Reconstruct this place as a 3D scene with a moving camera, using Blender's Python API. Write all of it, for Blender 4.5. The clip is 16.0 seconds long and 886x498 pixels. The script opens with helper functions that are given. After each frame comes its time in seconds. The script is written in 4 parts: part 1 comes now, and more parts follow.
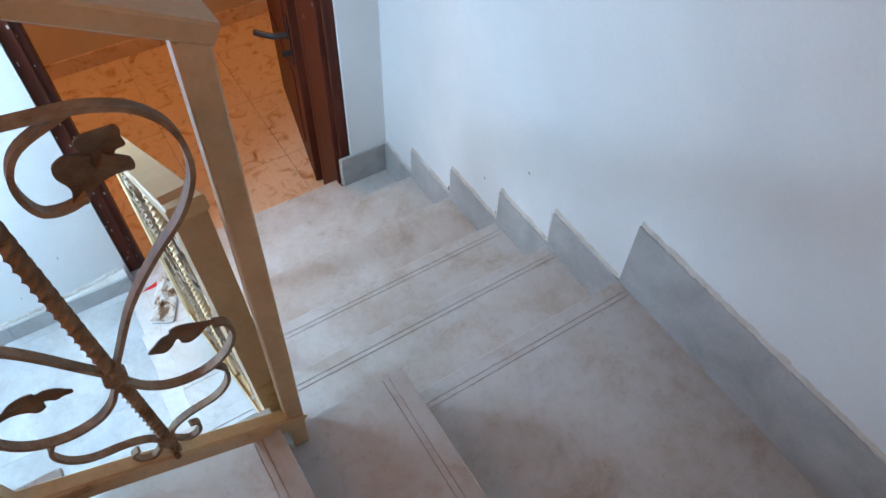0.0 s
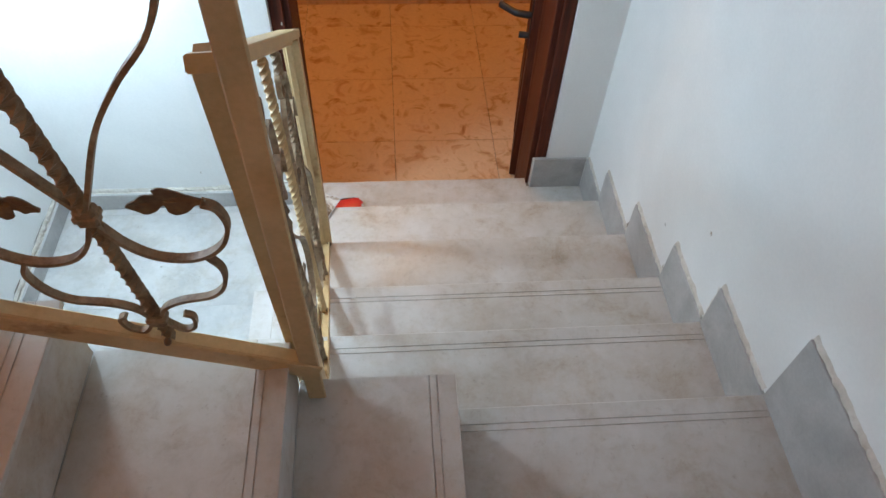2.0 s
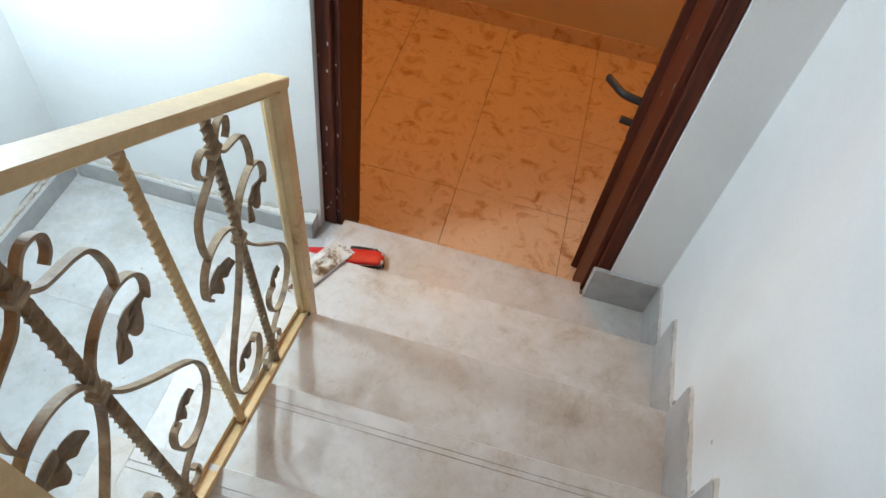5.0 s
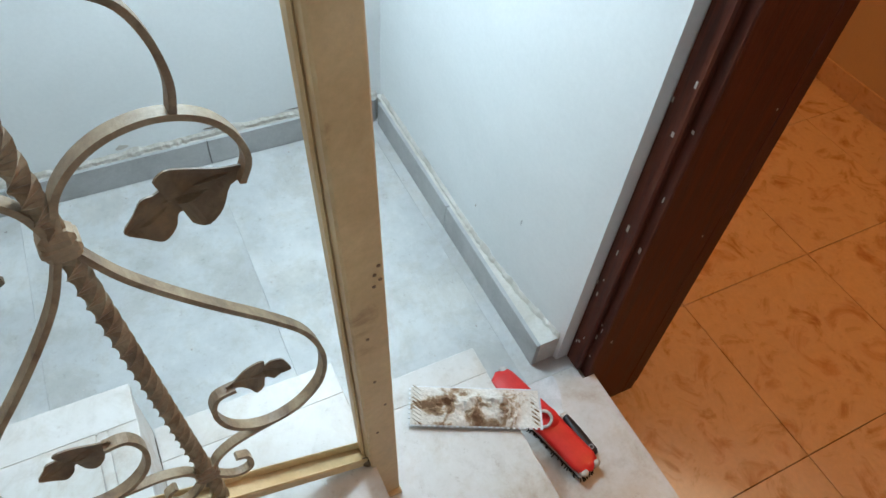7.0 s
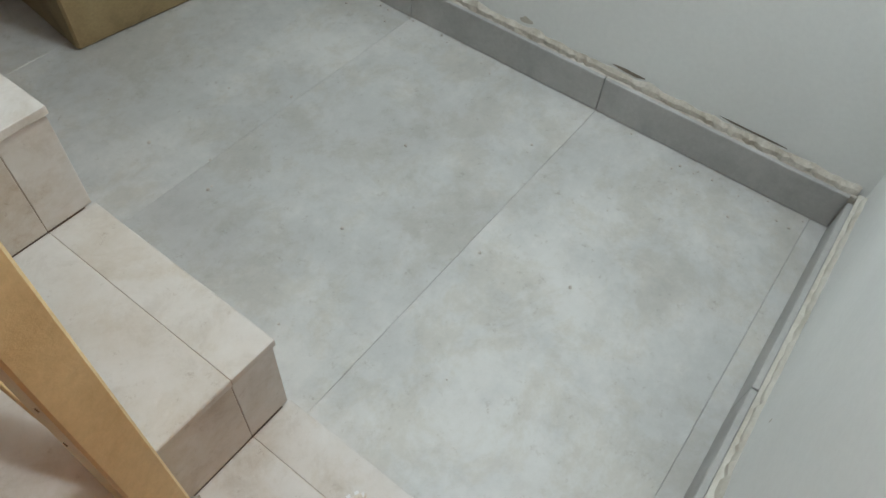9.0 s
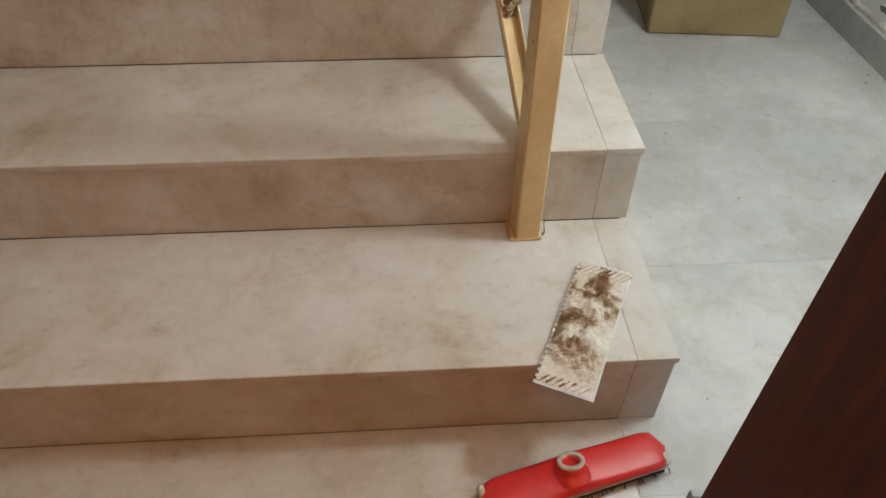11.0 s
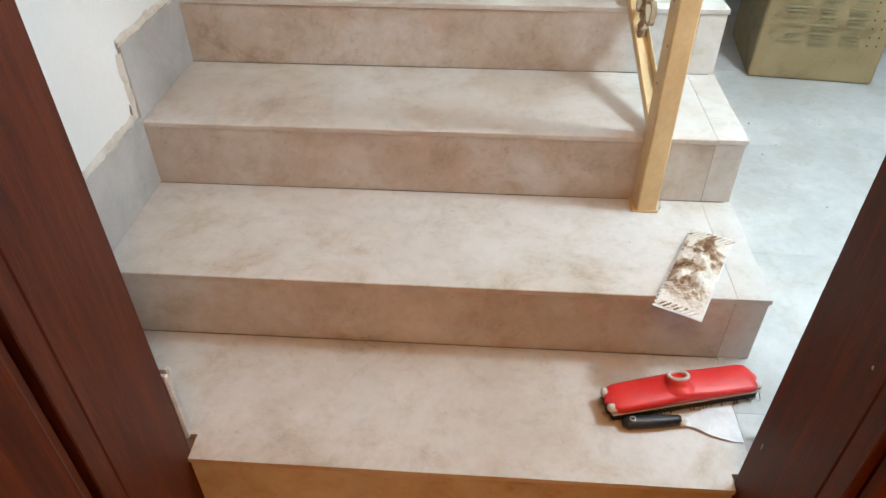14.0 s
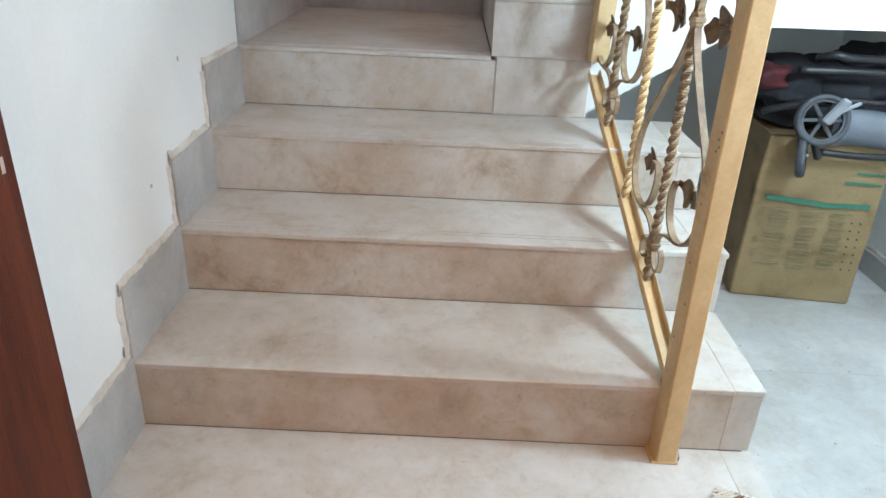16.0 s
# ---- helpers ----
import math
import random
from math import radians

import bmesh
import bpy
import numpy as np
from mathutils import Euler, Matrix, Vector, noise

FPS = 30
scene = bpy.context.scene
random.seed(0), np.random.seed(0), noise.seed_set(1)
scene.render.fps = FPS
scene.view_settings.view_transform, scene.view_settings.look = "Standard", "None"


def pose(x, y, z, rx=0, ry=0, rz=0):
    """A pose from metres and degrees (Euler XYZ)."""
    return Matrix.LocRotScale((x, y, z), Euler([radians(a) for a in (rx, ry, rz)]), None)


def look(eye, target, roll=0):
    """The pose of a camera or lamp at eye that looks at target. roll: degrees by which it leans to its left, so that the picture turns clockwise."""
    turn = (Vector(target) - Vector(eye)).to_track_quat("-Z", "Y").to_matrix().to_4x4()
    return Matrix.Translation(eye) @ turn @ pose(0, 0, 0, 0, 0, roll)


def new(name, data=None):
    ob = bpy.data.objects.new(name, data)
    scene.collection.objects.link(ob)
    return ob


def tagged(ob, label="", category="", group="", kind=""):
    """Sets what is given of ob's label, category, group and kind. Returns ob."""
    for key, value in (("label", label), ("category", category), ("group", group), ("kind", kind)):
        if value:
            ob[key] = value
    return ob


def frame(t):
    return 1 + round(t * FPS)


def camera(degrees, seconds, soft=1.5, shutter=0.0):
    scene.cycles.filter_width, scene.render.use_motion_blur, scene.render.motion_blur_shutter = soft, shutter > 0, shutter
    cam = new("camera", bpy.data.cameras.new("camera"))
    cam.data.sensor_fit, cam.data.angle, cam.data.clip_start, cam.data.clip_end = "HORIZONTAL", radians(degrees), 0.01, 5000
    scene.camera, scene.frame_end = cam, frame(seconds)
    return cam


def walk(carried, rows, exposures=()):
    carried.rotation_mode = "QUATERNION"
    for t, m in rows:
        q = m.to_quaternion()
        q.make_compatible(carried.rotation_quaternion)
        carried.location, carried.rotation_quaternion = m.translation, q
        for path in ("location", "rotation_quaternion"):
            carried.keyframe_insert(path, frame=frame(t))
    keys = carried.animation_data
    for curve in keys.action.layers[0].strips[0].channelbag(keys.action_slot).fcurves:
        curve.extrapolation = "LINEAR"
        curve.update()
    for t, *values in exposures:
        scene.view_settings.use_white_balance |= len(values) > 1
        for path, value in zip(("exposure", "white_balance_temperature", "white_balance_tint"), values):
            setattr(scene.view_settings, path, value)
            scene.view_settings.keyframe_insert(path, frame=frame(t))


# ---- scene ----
EXPOSURE = [(0, -0.12, 5100, 7), (0.5, -0.27, 5350, 7), (1, -0.3, 5500, 7), (3.5, -0.25, 6200, 10), (6, -0.15, 6000, 7), (7, -0.35, 5900, 6), (7.5, -0.5, 6050, 9), (8.5, -0.83, 6850, 10),
            (9, -0.95, 6950, 12), (10.2, -0.92, 7500, 13), (12.3, -0.1, 7000, 12), (13, -0.02, 6850, 10), (14, 0.15, 6350, 9), (15, 0.08, 6150, 8), (16, 0.02, 6050, 8)]
cam = camera(65.2, 16.0)
PATH = [
    (0, (1.181, 2.252, 2.619), (0.493, 1.236, 1.039), 2.3),
    (0.5, (1.001, 2.228, 2.415), (0.747, 0.998, 0.860), 5.6),
    (1, (0.957, 2.217, 2.412), (0.854, 0.974, 0.851), 5.9),
    (1.5, (0.937, 2.231, 2.402), (0.827, 0.983, 0.843), 5.5),
    (2, (0.911, 2.245, 2.398), (0.772, 0.999, 0.839), 3.2),
    (2.5, (0.906, 2.252, 2.391), (0.771, 0.999, 0.837), 3.6),
    (3, (0.909, 2.208, 2.391), (0.736, 0.997, 0.809), 4.7),
    (3.5, (0.930, 2.078, 2.397), (0.755, 0.879, 0.805), 3.5),
    (5.8, (0.550, 1.257, 1.880), (1.055, 0.150, 0.308), 9.4),
    (6, (0.574, 1.147, 1.755), (1.213, 0.051, 0.207), 7.9),
    (6.5, (0.661, 0.920, 1.650), (1.556, 0.015, 0.106), 6.9),
    (7, (0.701, 0.737, 1.538), (1.791, 0.076, -0.002), 6.5),
    (7.5, (0.842, 0.526, 1.378), (2.071, 0.087, -0.138), 3.3),
    (8, (0.946, 0.419, 1.252), (2.270, 0.194, -0.230), 2.9),
    (8.5, (1.002, 0.309, 1.155), (2.331, 0.389, -0.338), 5.8),
    (9, (1.145, 0.179, 1.064), (2.165, 0.836, -0.525), 5.3),
    (9.5, (1.164, 0.083, 0.976), (2.006, 1.160, -0.484), 7.5),
    (10, (1.082, -0.065, 0.985), (1.783, 1.165, -0.427), 7.6),
    (10.2, (1.062, -0.138, 0.998), (1.597, 1.149, -0.436), 6.7),
    (12.3, (0.753, -0.693, 1.114), (0.681, 0.857, -0.147), -1.9),
    (12.5, (0.740, -0.701, 1.108), (0.745, 0.776, -0.240), 0.5),
    (13, (0.761, -0.806, 1.074), (0.664, 0.571, -0.373), -0.2),
    (13.5, (0.797, -0.845, 1.077), (0.712, 0.571, -0.333), -0.6),
    (14, (0.799, -0.820, 1.109), (0.689, 0.733, -0.147), -0.2),
    (14.5, (0.803, -0.789, 1.128), (0.668, 0.869, 0.018), 0.8),
    (15, (0.768, -0.750, 1.160), (0.651, 0.960, 0.128), 1.4),
    (15.5, (0.717, -0.705, 1.201), (0.653, 1.050, 0.245), 2.1),
    (16, (0.667, -0.678, 1.230), (0.664, 1.128, 0.371), 2.6),
]
walk(cam, [(t, look(eye, target, roll)) for t, eye, target, roll in PATH], EXPOSURE)
# ---- world and lights ----
world = bpy.data.worlds.new("world")
scene.world = world
world.use_nodes = True
world.node_tree.nodes["Background"].inputs[0].default_value = (0.75, 0.85, 1.0, 1)
world.node_tree.nodes["Background"].inputs[1].default_value = 0.02


def lamp(name, place, watts, colour, radius):
    data = bpy.data.lights.new(name, "POINT")
    data.energy, data.color, data.shadow_soft_size = watts, colour, radius
    ob = new(name, data)
    ob.location = place
    return ob


lamp("hall_lamp", (2.02, 0.475, 1.62), 57, (0.78, 0.92, 1.0), 0.09)
lamp("room_lamp", (0.95, -1.25, 2.35), 40, (1.0, 0.46, 0.12), 0.10)
lamp("upper_lamp", (2.05, 2.10, 3.00), 12, (1.0, 0.33, 0.06), 0.10)

# ---- measures of the place ----
Y = [0.0, 0.221, 0.555, 0.889, 1.180, 1.510]      # fronts of risers 1 to 5
Z = [0.0, 0.172, 0.338, 0.507, 0.675, 0.855, 1.030, 1.200, 1.370, 1.540, 1.710]
XS = [0.788, 1.126, 1.500, 1.860, 2.220]           # risers 6 to 10
WST = 1.374        # free end of the lower flight
XH = 2.402         # hall wall
YB = 2.56          # back wall
ZR = -0.232        # floor of the tiled room
YS, YH = -0.045, 0.006     # faces of the wall stub and of the hall wall by the door
OPL, OPR = 0.195, 1.345   # door opening in the wall
CEIL = 4.3

# ---- materials ----


def material(name, rough=0.5, metal=0.0):
    m = bpy.data.materials.new(name)
    m.use_nodes = True
    b = m.node_tree.nodes["Principled BSDF"]
    b.inputs["Roughness"].default_value = rough
    b.inputs["Metallic"].default_value = metal
    return m, m.node_tree.nodes, m.node_tree.links, b


def ramp(nodes, stops):
    r = nodes.new("ShaderNodeValToRGB")
    els = r.color_ramp.elements
    els[0].position, els[0].color = stops[0][0], (*stops[0][1], 1)
    els[1].position, els[1].color = stops[-1][0], (*stops[-1][1], 1)
    for p, c in stops[1:-1]:
        e = els.new(p)
        e.color = (*c, 1)
    return r


def coords(nodes, links, scale, shift=True):
    """Object-free world coordinates, shifted from piece to piece."""
    g = nodes.new("ShaderNodeNewGeometry")
    mp = nodes.new("ShaderNodeMapping")
    mp.inputs["Scale"].default_value = scale
    links.new(g.outputs["Position"], mp.inputs["Vector"])
    if shift:
        oi = nodes.new("ShaderNodeObjectInfo")
        cm = nodes.new("ShaderNodeMath")
        cm.operation = "MULTIPLY"
        cm.inputs[1].default_value = 37.0
        links.new(oi.outputs["Random"], cm.inputs[0])
        links.new(cm.outputs[0], mp.inputs["Location"])
    return mp.outputs["Vector"]


def noise_tex(nodes, links, vec, scale, detail=6.0, rough=0.6, dist=0.0):
    n = nodes.new("ShaderNodeTexNoise")
    n.inputs["Scale"].default_value, n.inputs["Detail"].default_value = scale, detail
    n.inputs["Roughness"].default_value, n.inputs["Distortion"].default_value = rough, dist
    links.new(vec, n.inputs["Vector"])
    return n.outputs["Fac"]


def mixcol(nodes, links, fac, a, b, mode="MIX"):
    m = nodes.new("ShaderNodeMix")
    m.data_type, m.blend_type = "RGBA", mode
    if isinstance(fac, float):
        m.inputs[0].default_value = fac
    else:
        links.new(fac, m.inputs[0])
    for sock, val in ((m.inputs[6], a), (m.inputs[7], b)):
        if isinstance(val, tuple):
            sock.default_value = (*val, 1)
        else:
            links.new(val, sock)
    return m.outputs[2]


def bump(nodes, links, b, height, strength, distance=0.002):
    bp = nodes.new("ShaderNodeBump")
    bp.inputs["Strength"].default_value, bp.inputs["Distance"].default_value = strength, distance
    links.new(height, bp.inputs["Height"])
    links.new(bp.outputs["Normal"], b.inputs["Normal"])


def two_scale(name, stops, big, fine, fine_amount, rough, rough2=None, bump_s=0.25, stretch=(1, 1, 1), shift=True, metal=0.0, dist=0.4, bump_d=0.002):
    """A surface with blotches at one scale and grain at another."""
    m, nodes, links, b = material(name, rough, metal)
    vec = coords(nodes, links, stretch, shift)
    n1 = noise_tex(nodes, links, vec, big, 7, 0.62, dist)
    n2 = noise_tex(nodes, links, vec, fine, 5, 0.7)
    r = ramp(nodes, stops)
    links.new(n1, r.inputs[0])
    g = ramp(nodes, [(0.3, (1 - fine_amount,) * 3), (0.7, (1.0, 1.0, 1.0))])
    links.new(n2, g.inputs[0])
    links.new(mixcol(nodes, links, 1.0, r.outputs[0], g.outputs[0], "MULTIPLY"), b.inputs["Base Color"])
    if rough2 is not None:
        rr = nodes.new("ShaderNodeMapRange")
        rr.inputs["From Min"].default_value, rr.inputs["From Max"].default_value = 0.3, 0.7
        rr.inputs["To Min"].default_value, rr.inputs["To Max"].default_value = rough, rough2
        links.new(n1, rr.inputs["Value"])
        links.new(rr.outputs[0], b.inputs["Roughness"])
    if bump_s:
        bump(nodes, links, b, n2, bump_s, bump_d)
    return m




def stone(name, low=(0.43, 0.405, 0.37), mid=(0.54, 0.525, 0.50), stain_a=(0.76, 0.68, 0.60), stain_b=(0.60, 0.50, 0.41), mottling=0.8):
    """Honed stone-look porcelain: soft clouds, rusty stains, small dark flecks and a dusty film."""
    m, nodes, links, b = material(name, 0.4)
    vec = coords(nodes, links, (1, 1, 1))
    cloud = noise_tex(nodes, links, vec, 2.4, 10, 0.70, 0.0)
    stain = noise_tex(nodes, links, vec, 5.6, 12, 0.76, 0.25)
    mottle = noise_tex(nodes, links, vec, 17, 9, 0.72, 0.5)
    fleck = noise_tex(nodes, links, vec, 42, 6, 0.78)
    fine = noise_tex(nodes, links, vec, 160, 4, 0.7)
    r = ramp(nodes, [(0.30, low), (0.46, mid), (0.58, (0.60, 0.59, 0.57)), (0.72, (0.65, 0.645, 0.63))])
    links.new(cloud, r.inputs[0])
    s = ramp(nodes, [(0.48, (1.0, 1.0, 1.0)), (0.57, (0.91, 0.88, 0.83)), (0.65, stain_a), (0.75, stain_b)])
    links.new(stain, s.inputs[0])
    k = ramp(nodes, [(0.30, (0.70, 0.66, 0.62)), (0.40, (0.96, 0.96, 0.96)), (0.7, (1.0, 1.0, 1.0))])
    links.new(fleck, k.inputs[0])
    c = mixcol(nodes, links, 0.85, r.outputs[0], s.outputs[0], "MULTIPLY")
    c = mixcol(nodes, links, 0.8, c, k.outputs[0], "MULTIPLY")
    w = ramp(nodes, [(0.34, (0.84, 0.82, 0.80)), (0.47, (0.97, 0.965, 0.96)), (0.60, (1.0, 1.0, 1.0)), (0.70, (1.07, 1.07, 1.07))])
    links.new(mottle, w.inputs[0])
    c = mixcol(nodes, links, mottling, c, w.outputs[0], "MULTIPLY")
    links.new(c, b.inputs["Base Color"])
    rr = nodes.new("ShaderNodeMapRange")
    rr.inputs["From Min"].default_value, rr.inputs["From Max"].default_value = 0.35, 0.65
    rr.inputs["To Min"].default_value, rr.inputs["To Max"].default_value = 0.30, 0.50
    links.new(cloud, rr.inputs["Value"])
    links.new(rr.outputs[0], b.inputs["Roughness"])
    bump(nodes, links, b, fine, 0.08, 0.001)
    return m


M = {}
M["paint"] = two_scale("wall_paint", [(0.30, (0.72, 0.73, 0.72)), (0.65, (0.80, 0.81, 0.80))], 1.6, 90, 0.05, 0.72, bump_s=0.22, shift=False)
M["ceiling"] = two_scale("ceiling_paint", [(0.35, (0.74, 0.74, 0.73)), (0.65, (0.80, 0.80, 0.79))], 1.2, 60, 0.04, 0.8, shift=False)
M["plaster"] = two_scale("raw_plaster", [(0.30, (0.42, 0.37, 0.30)), (0.62, (0.62, 0.58, 0.52))], 14, 120, 0.25, 0.9, bump_s=0.7)
M["tile"] = stone("stone_tile", (0.48, 0.435, 0.375), (0.560, 0.540, 0.507), (0.77, 0.68, 0.59), (0.62, 0.50, 0.39))
# risers: darker, browner mix than the tread tile, with full mottling
M["riser_tile"] = stone("brown_riser_tile", (0.40, 0.335, 0.265), (0.515, 0.465, 0.405), (0.74, 0.63, 0.52), (0.58, 0.45, 0.34), 1.0)
M["floor_tile"] = stone("floor_stone_tile", (0.43, 0.425, 0.415), (0.50, 0.50, 0.49), (0.87, 0.85, 0.82), (0.74, 0.72, 0.68), 0.5)
M["skirt"] = two_scale("skirting_tile", [(0.3, (0.33, 0.325, 0.315)), (0.5, (0.42, 0.415, 0.405)), (0.7, (0.49, 0.485, 0.475))], 6, 90, 0.12, 0.45, bump_s=0.1)
M["grout"] = two_scale("grout", [(0.35, (0.16, 0.14, 0.12)), (0.7, (0.30, 0.27, 0.23))], 12, 150, 0.2, 0.9)
M["core"] = two_scale("tile_bed", [(0.35, (0.25, 0.21, 0.17)), (0.7, (0.34, 0.29, 0.24))], 9, 120, 0.2, 0.9)
M["orange"] = two_scale("peach_tile", [(0.27, (0.42, 0.19, 0.085)), (0.35, (0.60, 0.35, 0.19)), (0.42, (0.74, 0.51, 0.31)), (0.56, (0.78, 0.56, 0.36)), (0.64, (0.66, 0.40, 0.22)), (0.72, (0.52, 0.27, 0.13))], 8.5, 60, 0.12, 0.24, 0.34, bump_s=0.05, dist=0.8)
M["orange_grout"] = two_scale("dark_grout", [(0.35, (0.12, 0.07, 0.04)), (0.7, (0.22, 0.13, 0.08))], 12, 150, 0.2, 0.9)
M["room_wall"] = two_scale("room_paint", [(0.3, (0.62, 0.47, 0.30)), (0.7, (0.70, 0.55, 0.37))], 1.5, 80, 0.06, 0.7, shift=False)
M["wood"] = two_scale("dark_wood", [(0.25, (0.036, 0.008, 0.004)), (0.5, (0.090, 0.019, 0.008)), (0.75, (0.155, 0.038, 0.014))], 9, 70, 0.35, 0.48, 0.58, bump_s=0.35, stretch=(6, 6, 0.35), dist=0.5)
M["wood"].node_tree.nodes["Principled BSDF"].inputs["Specular IOR Level"].default_value = 0.25
M["cream"] = two_scale("cream_paint", [(0.26, (0.30, 0.17, 0.065)), (0.36, (0.58, 0.41, 0.20)), (0.6, (0.67, 0.50, 0.265)), (0.8, (0.73, 0.57, 0.33))], 9, 90, 0.14, 0.38, 0.55, bump_s=0.3)
M["iron"] = two_scale("worn_iron_paint", [(0.28, (0.13, 0.075, 0.04)), (0.5, (0.30, 0.21, 0.12)), (0.75, (0.46, 0.37, 0.24))], 22, 140, 0.25, 0.45, 0.6, bump_s=0.4)
M["leafpaint"] = two_scale("worn_leaf_paint", [(0.3, (0.11, 0.065, 0.035)), (0.7, (0.27, 0.18, 0.09))], 26, 140, 0.25, 0.5, bump_s=0.4)
M["card"] = two_scale("cardboard", [(0.3, (0.17, 0.115, 0.055)), (0.5, (0.29, 0.205, 0.10)), (0.75, (0.36, 0.265, 0.14))], 5, 130, 0.16, 0.82, bump_s=0.25, stretch=(1, 1, 1.4))
M["ink"] = two_scale("faded_ink", [(0.3, (0.20, 0.17, 0.09)), (0.7, (0.28, 0.23, 0.12))], 30, 150, 0.2, 0.8, bump_s=0)
M["green"] = two_scale("green_ink", [(0.3, (0.03, 0.15, 0.10)), (0.7, (0.06, 0.21, 0.14))], 20, 150, 0.15, 0.75, bump_s=0)
M["fabric"] = two_scale("black_fabric", [(0.3, (0.008, 0.009, 0.013)), (0.7, (0.028, 0.030, 0.040))], 8, 260, 0.4, 0.85, bump_s=0.5)
M["redcloth"] = two_scale("dark_red_fabric", [(0.3, (0.05, 0.006, 0.008)), (0.7, (0.12, 0.014, 0.016))], 8, 260, 0.3, 0.85, bump_s=0.5)
M["greycloth"] = two_scale("grey_fabric", [(0.3, (0.30, 0.34, 0.40)), (0.7, (0.42, 0.46, 0.52))], 6, 220, 0.12, 0.7, bump_s=0.3)
M["rubber"] = two_scale("grey_rubber", [(0.3, (0.040, 0.046, 0.055)), (0.7, (0.085, 0.095, 0.11))], 18, 120, 0.2, 0.6)
M["dark"] = two_scale("black_plastic", [(0.3, (0.010, 0.010, 0.012)), (0.7, (0.030, 0.030, 0.034))], 20, 160, 0.3, 0.42)
M["greyplastic"] = two_scale("grey_plastic", [(0.3, (0.22, 0.24, 0.27)), (0.7, (0.33, 0.35, 0.38))], 20, 160, 0.1, 0.4)
M["red"] = two_scale("red_plastic", [(0.28, (0.55, 0.22, 0.16)), (0.36, (0.58, 0.020, 0.018)), (0.75, (0.72, 0.035, 0.028))], 16, 120, 0.10, 0.30, 0.42)
M["steel"] = two_scale("dusty_steel", [(0.3, (0.34, 0.35, 0.36)), (0.7, (0.55, 0.56, 0.57))], 20, 160, 0.2, 0.36, 0.55, metal=0.75)
M["mortar"] = two_scale("dry_mortar", [(0.36, (0.16, 0.085, 0.04)), (0.43, (0.34, 0.24, 0.15)), (0.48, (0.62, 0.56, 0.48)), (0.62, (0.74, 0.71, 0.66))], 17, 160, 0.25, 0.92, bump_s=0.8)
M["chip"] = two_scale("pale_chip", [(0.3, (0.45, 0.40, 0.35)), (0.7, (0.65, 0.60, 0.55))], 30, 150, 0.2, 0.8)
M["seam"] = two_scale("smoothed_plaster", [(0.30, (0.52, 0.48, 0.41)), (0.55, (0.66, 0.63, 0.57)), (0.75, (0.74, 0.72, 0.68))], 12, 120, 0.12, 0.85, bump_s=0.4)
M["dustblade"] = two_scale("dusty_blade", [(0.3, (0.48, 0.49, 0.50)), (0.6, (0.70, 0.71, 0.72))], 14, 160, 0.12, 0.45, 0.6, metal=0.15)
M["bristle"] = two_scale("dark_bristle", [(0.3, (0.008, 0.008, 0.008)), (0.7, (0.035, 0.03, 0.028))], 60, 300, 0.4, 0.8, stretch=(3, 3, 0.5))

# ---- mesh helpers ----


def link_mesh(name, bm, mat, parent=None, label="", smooth=False):
    me = bpy.data.meshes.new(name)
    bmesh.ops.recalc_face_normals(bm, faces=bm.faces)
    bm.to_mesh(me)
    bm.free()
    me.materials.append(mat)
    if smooth:
        for p in me.polygons:
            p.use_smooth = True
    ob = new(name, me)
    if parent is not None:
        ob.parent = parent
        ob.matrix_parent_inverse = parent.matrix_world.inverted()
    if label:
        ob["label"] = label
    return ob


def part(name, bm, mat, parent, label="", smooth=False):
    return link_mesh(name, bm, mat, parent, label, smooth)


def add_box(bm, lo, hi, bevel=0.0):
    vs = [bm.verts.new((x, y, z)) for x in (lo[0], hi[0]) for y in (lo[1], hi[1]) for z in (lo[2], hi[2])]
    fs = [bm.faces.new([vs[i] for i in f]) for f in ((0, 1, 3, 2), (4, 6, 7, 5), (0, 4, 5, 1), (2, 3, 7, 6), (0, 2, 6, 4), (1, 5, 7, 3))]
    if bevel:
        es = list({e for f in fs for e in f.edges})
        bmesh.ops.bevel(bm, geom=es, offset=bevel, segments=1, affect="EDGES", profile=0.5)
    return bm


def box(lo, hi, bevel=0.0):
    return add_box(bmesh.new(), lo, hi, bevel)


def prism(outline, axis, a, b, bevel=0.0):
    """A closed outline in the two other axes, drawn out along axis from a to b."""
    bm = bmesh.new()

    def at(p, q):
        return {"x": (q, p[0], p[1]), "y": (p[0], q, p[1]), "z": (p[0], p[1], q)}[axis]
    lower = [bm.verts.new(at(p, a)) for p in outline]
    upper = [bm.verts.new(at(p, b)) for p in outline]
    n = len(outline)
    bm.faces.new(lower)
    bm.faces.new(upper[::-1])
    for i in range(n):
        bm.faces.new((lower[i], lower[(i + 1) % n], upper[(i + 1) % n], upper[i]))
    if bevel:
        bmesh.ops.bevel(bm, geom=list(bm.edges), offset=bevel, segments=1, affect="EDGES", profile=0.5)
    return bm


def smooth_path(points, steps=6):
    """Catmull-Rom through the points."""
    pts = [Vector(p) for p in points]
    pts = [pts[0] * 2 - pts[1]] + pts + [pts[-1] * 2 - pts[-2]]
    out = []
    for i in range(1, len(pts) - 2):
        p0, p1, p2, p3 = pts[i - 1:i + 3]
        for k in range(steps):
            t = k / steps
            out.append(0.5 * ((2 * p1) + (p2 - p0) * t + (2 * p0 - 5 * p1 + 4 * p2 - p3) * t * t + (3 * p1 - p0 - 3 * p2 + p3) * t ** 3))
    out.append(pts[-2])
    return out


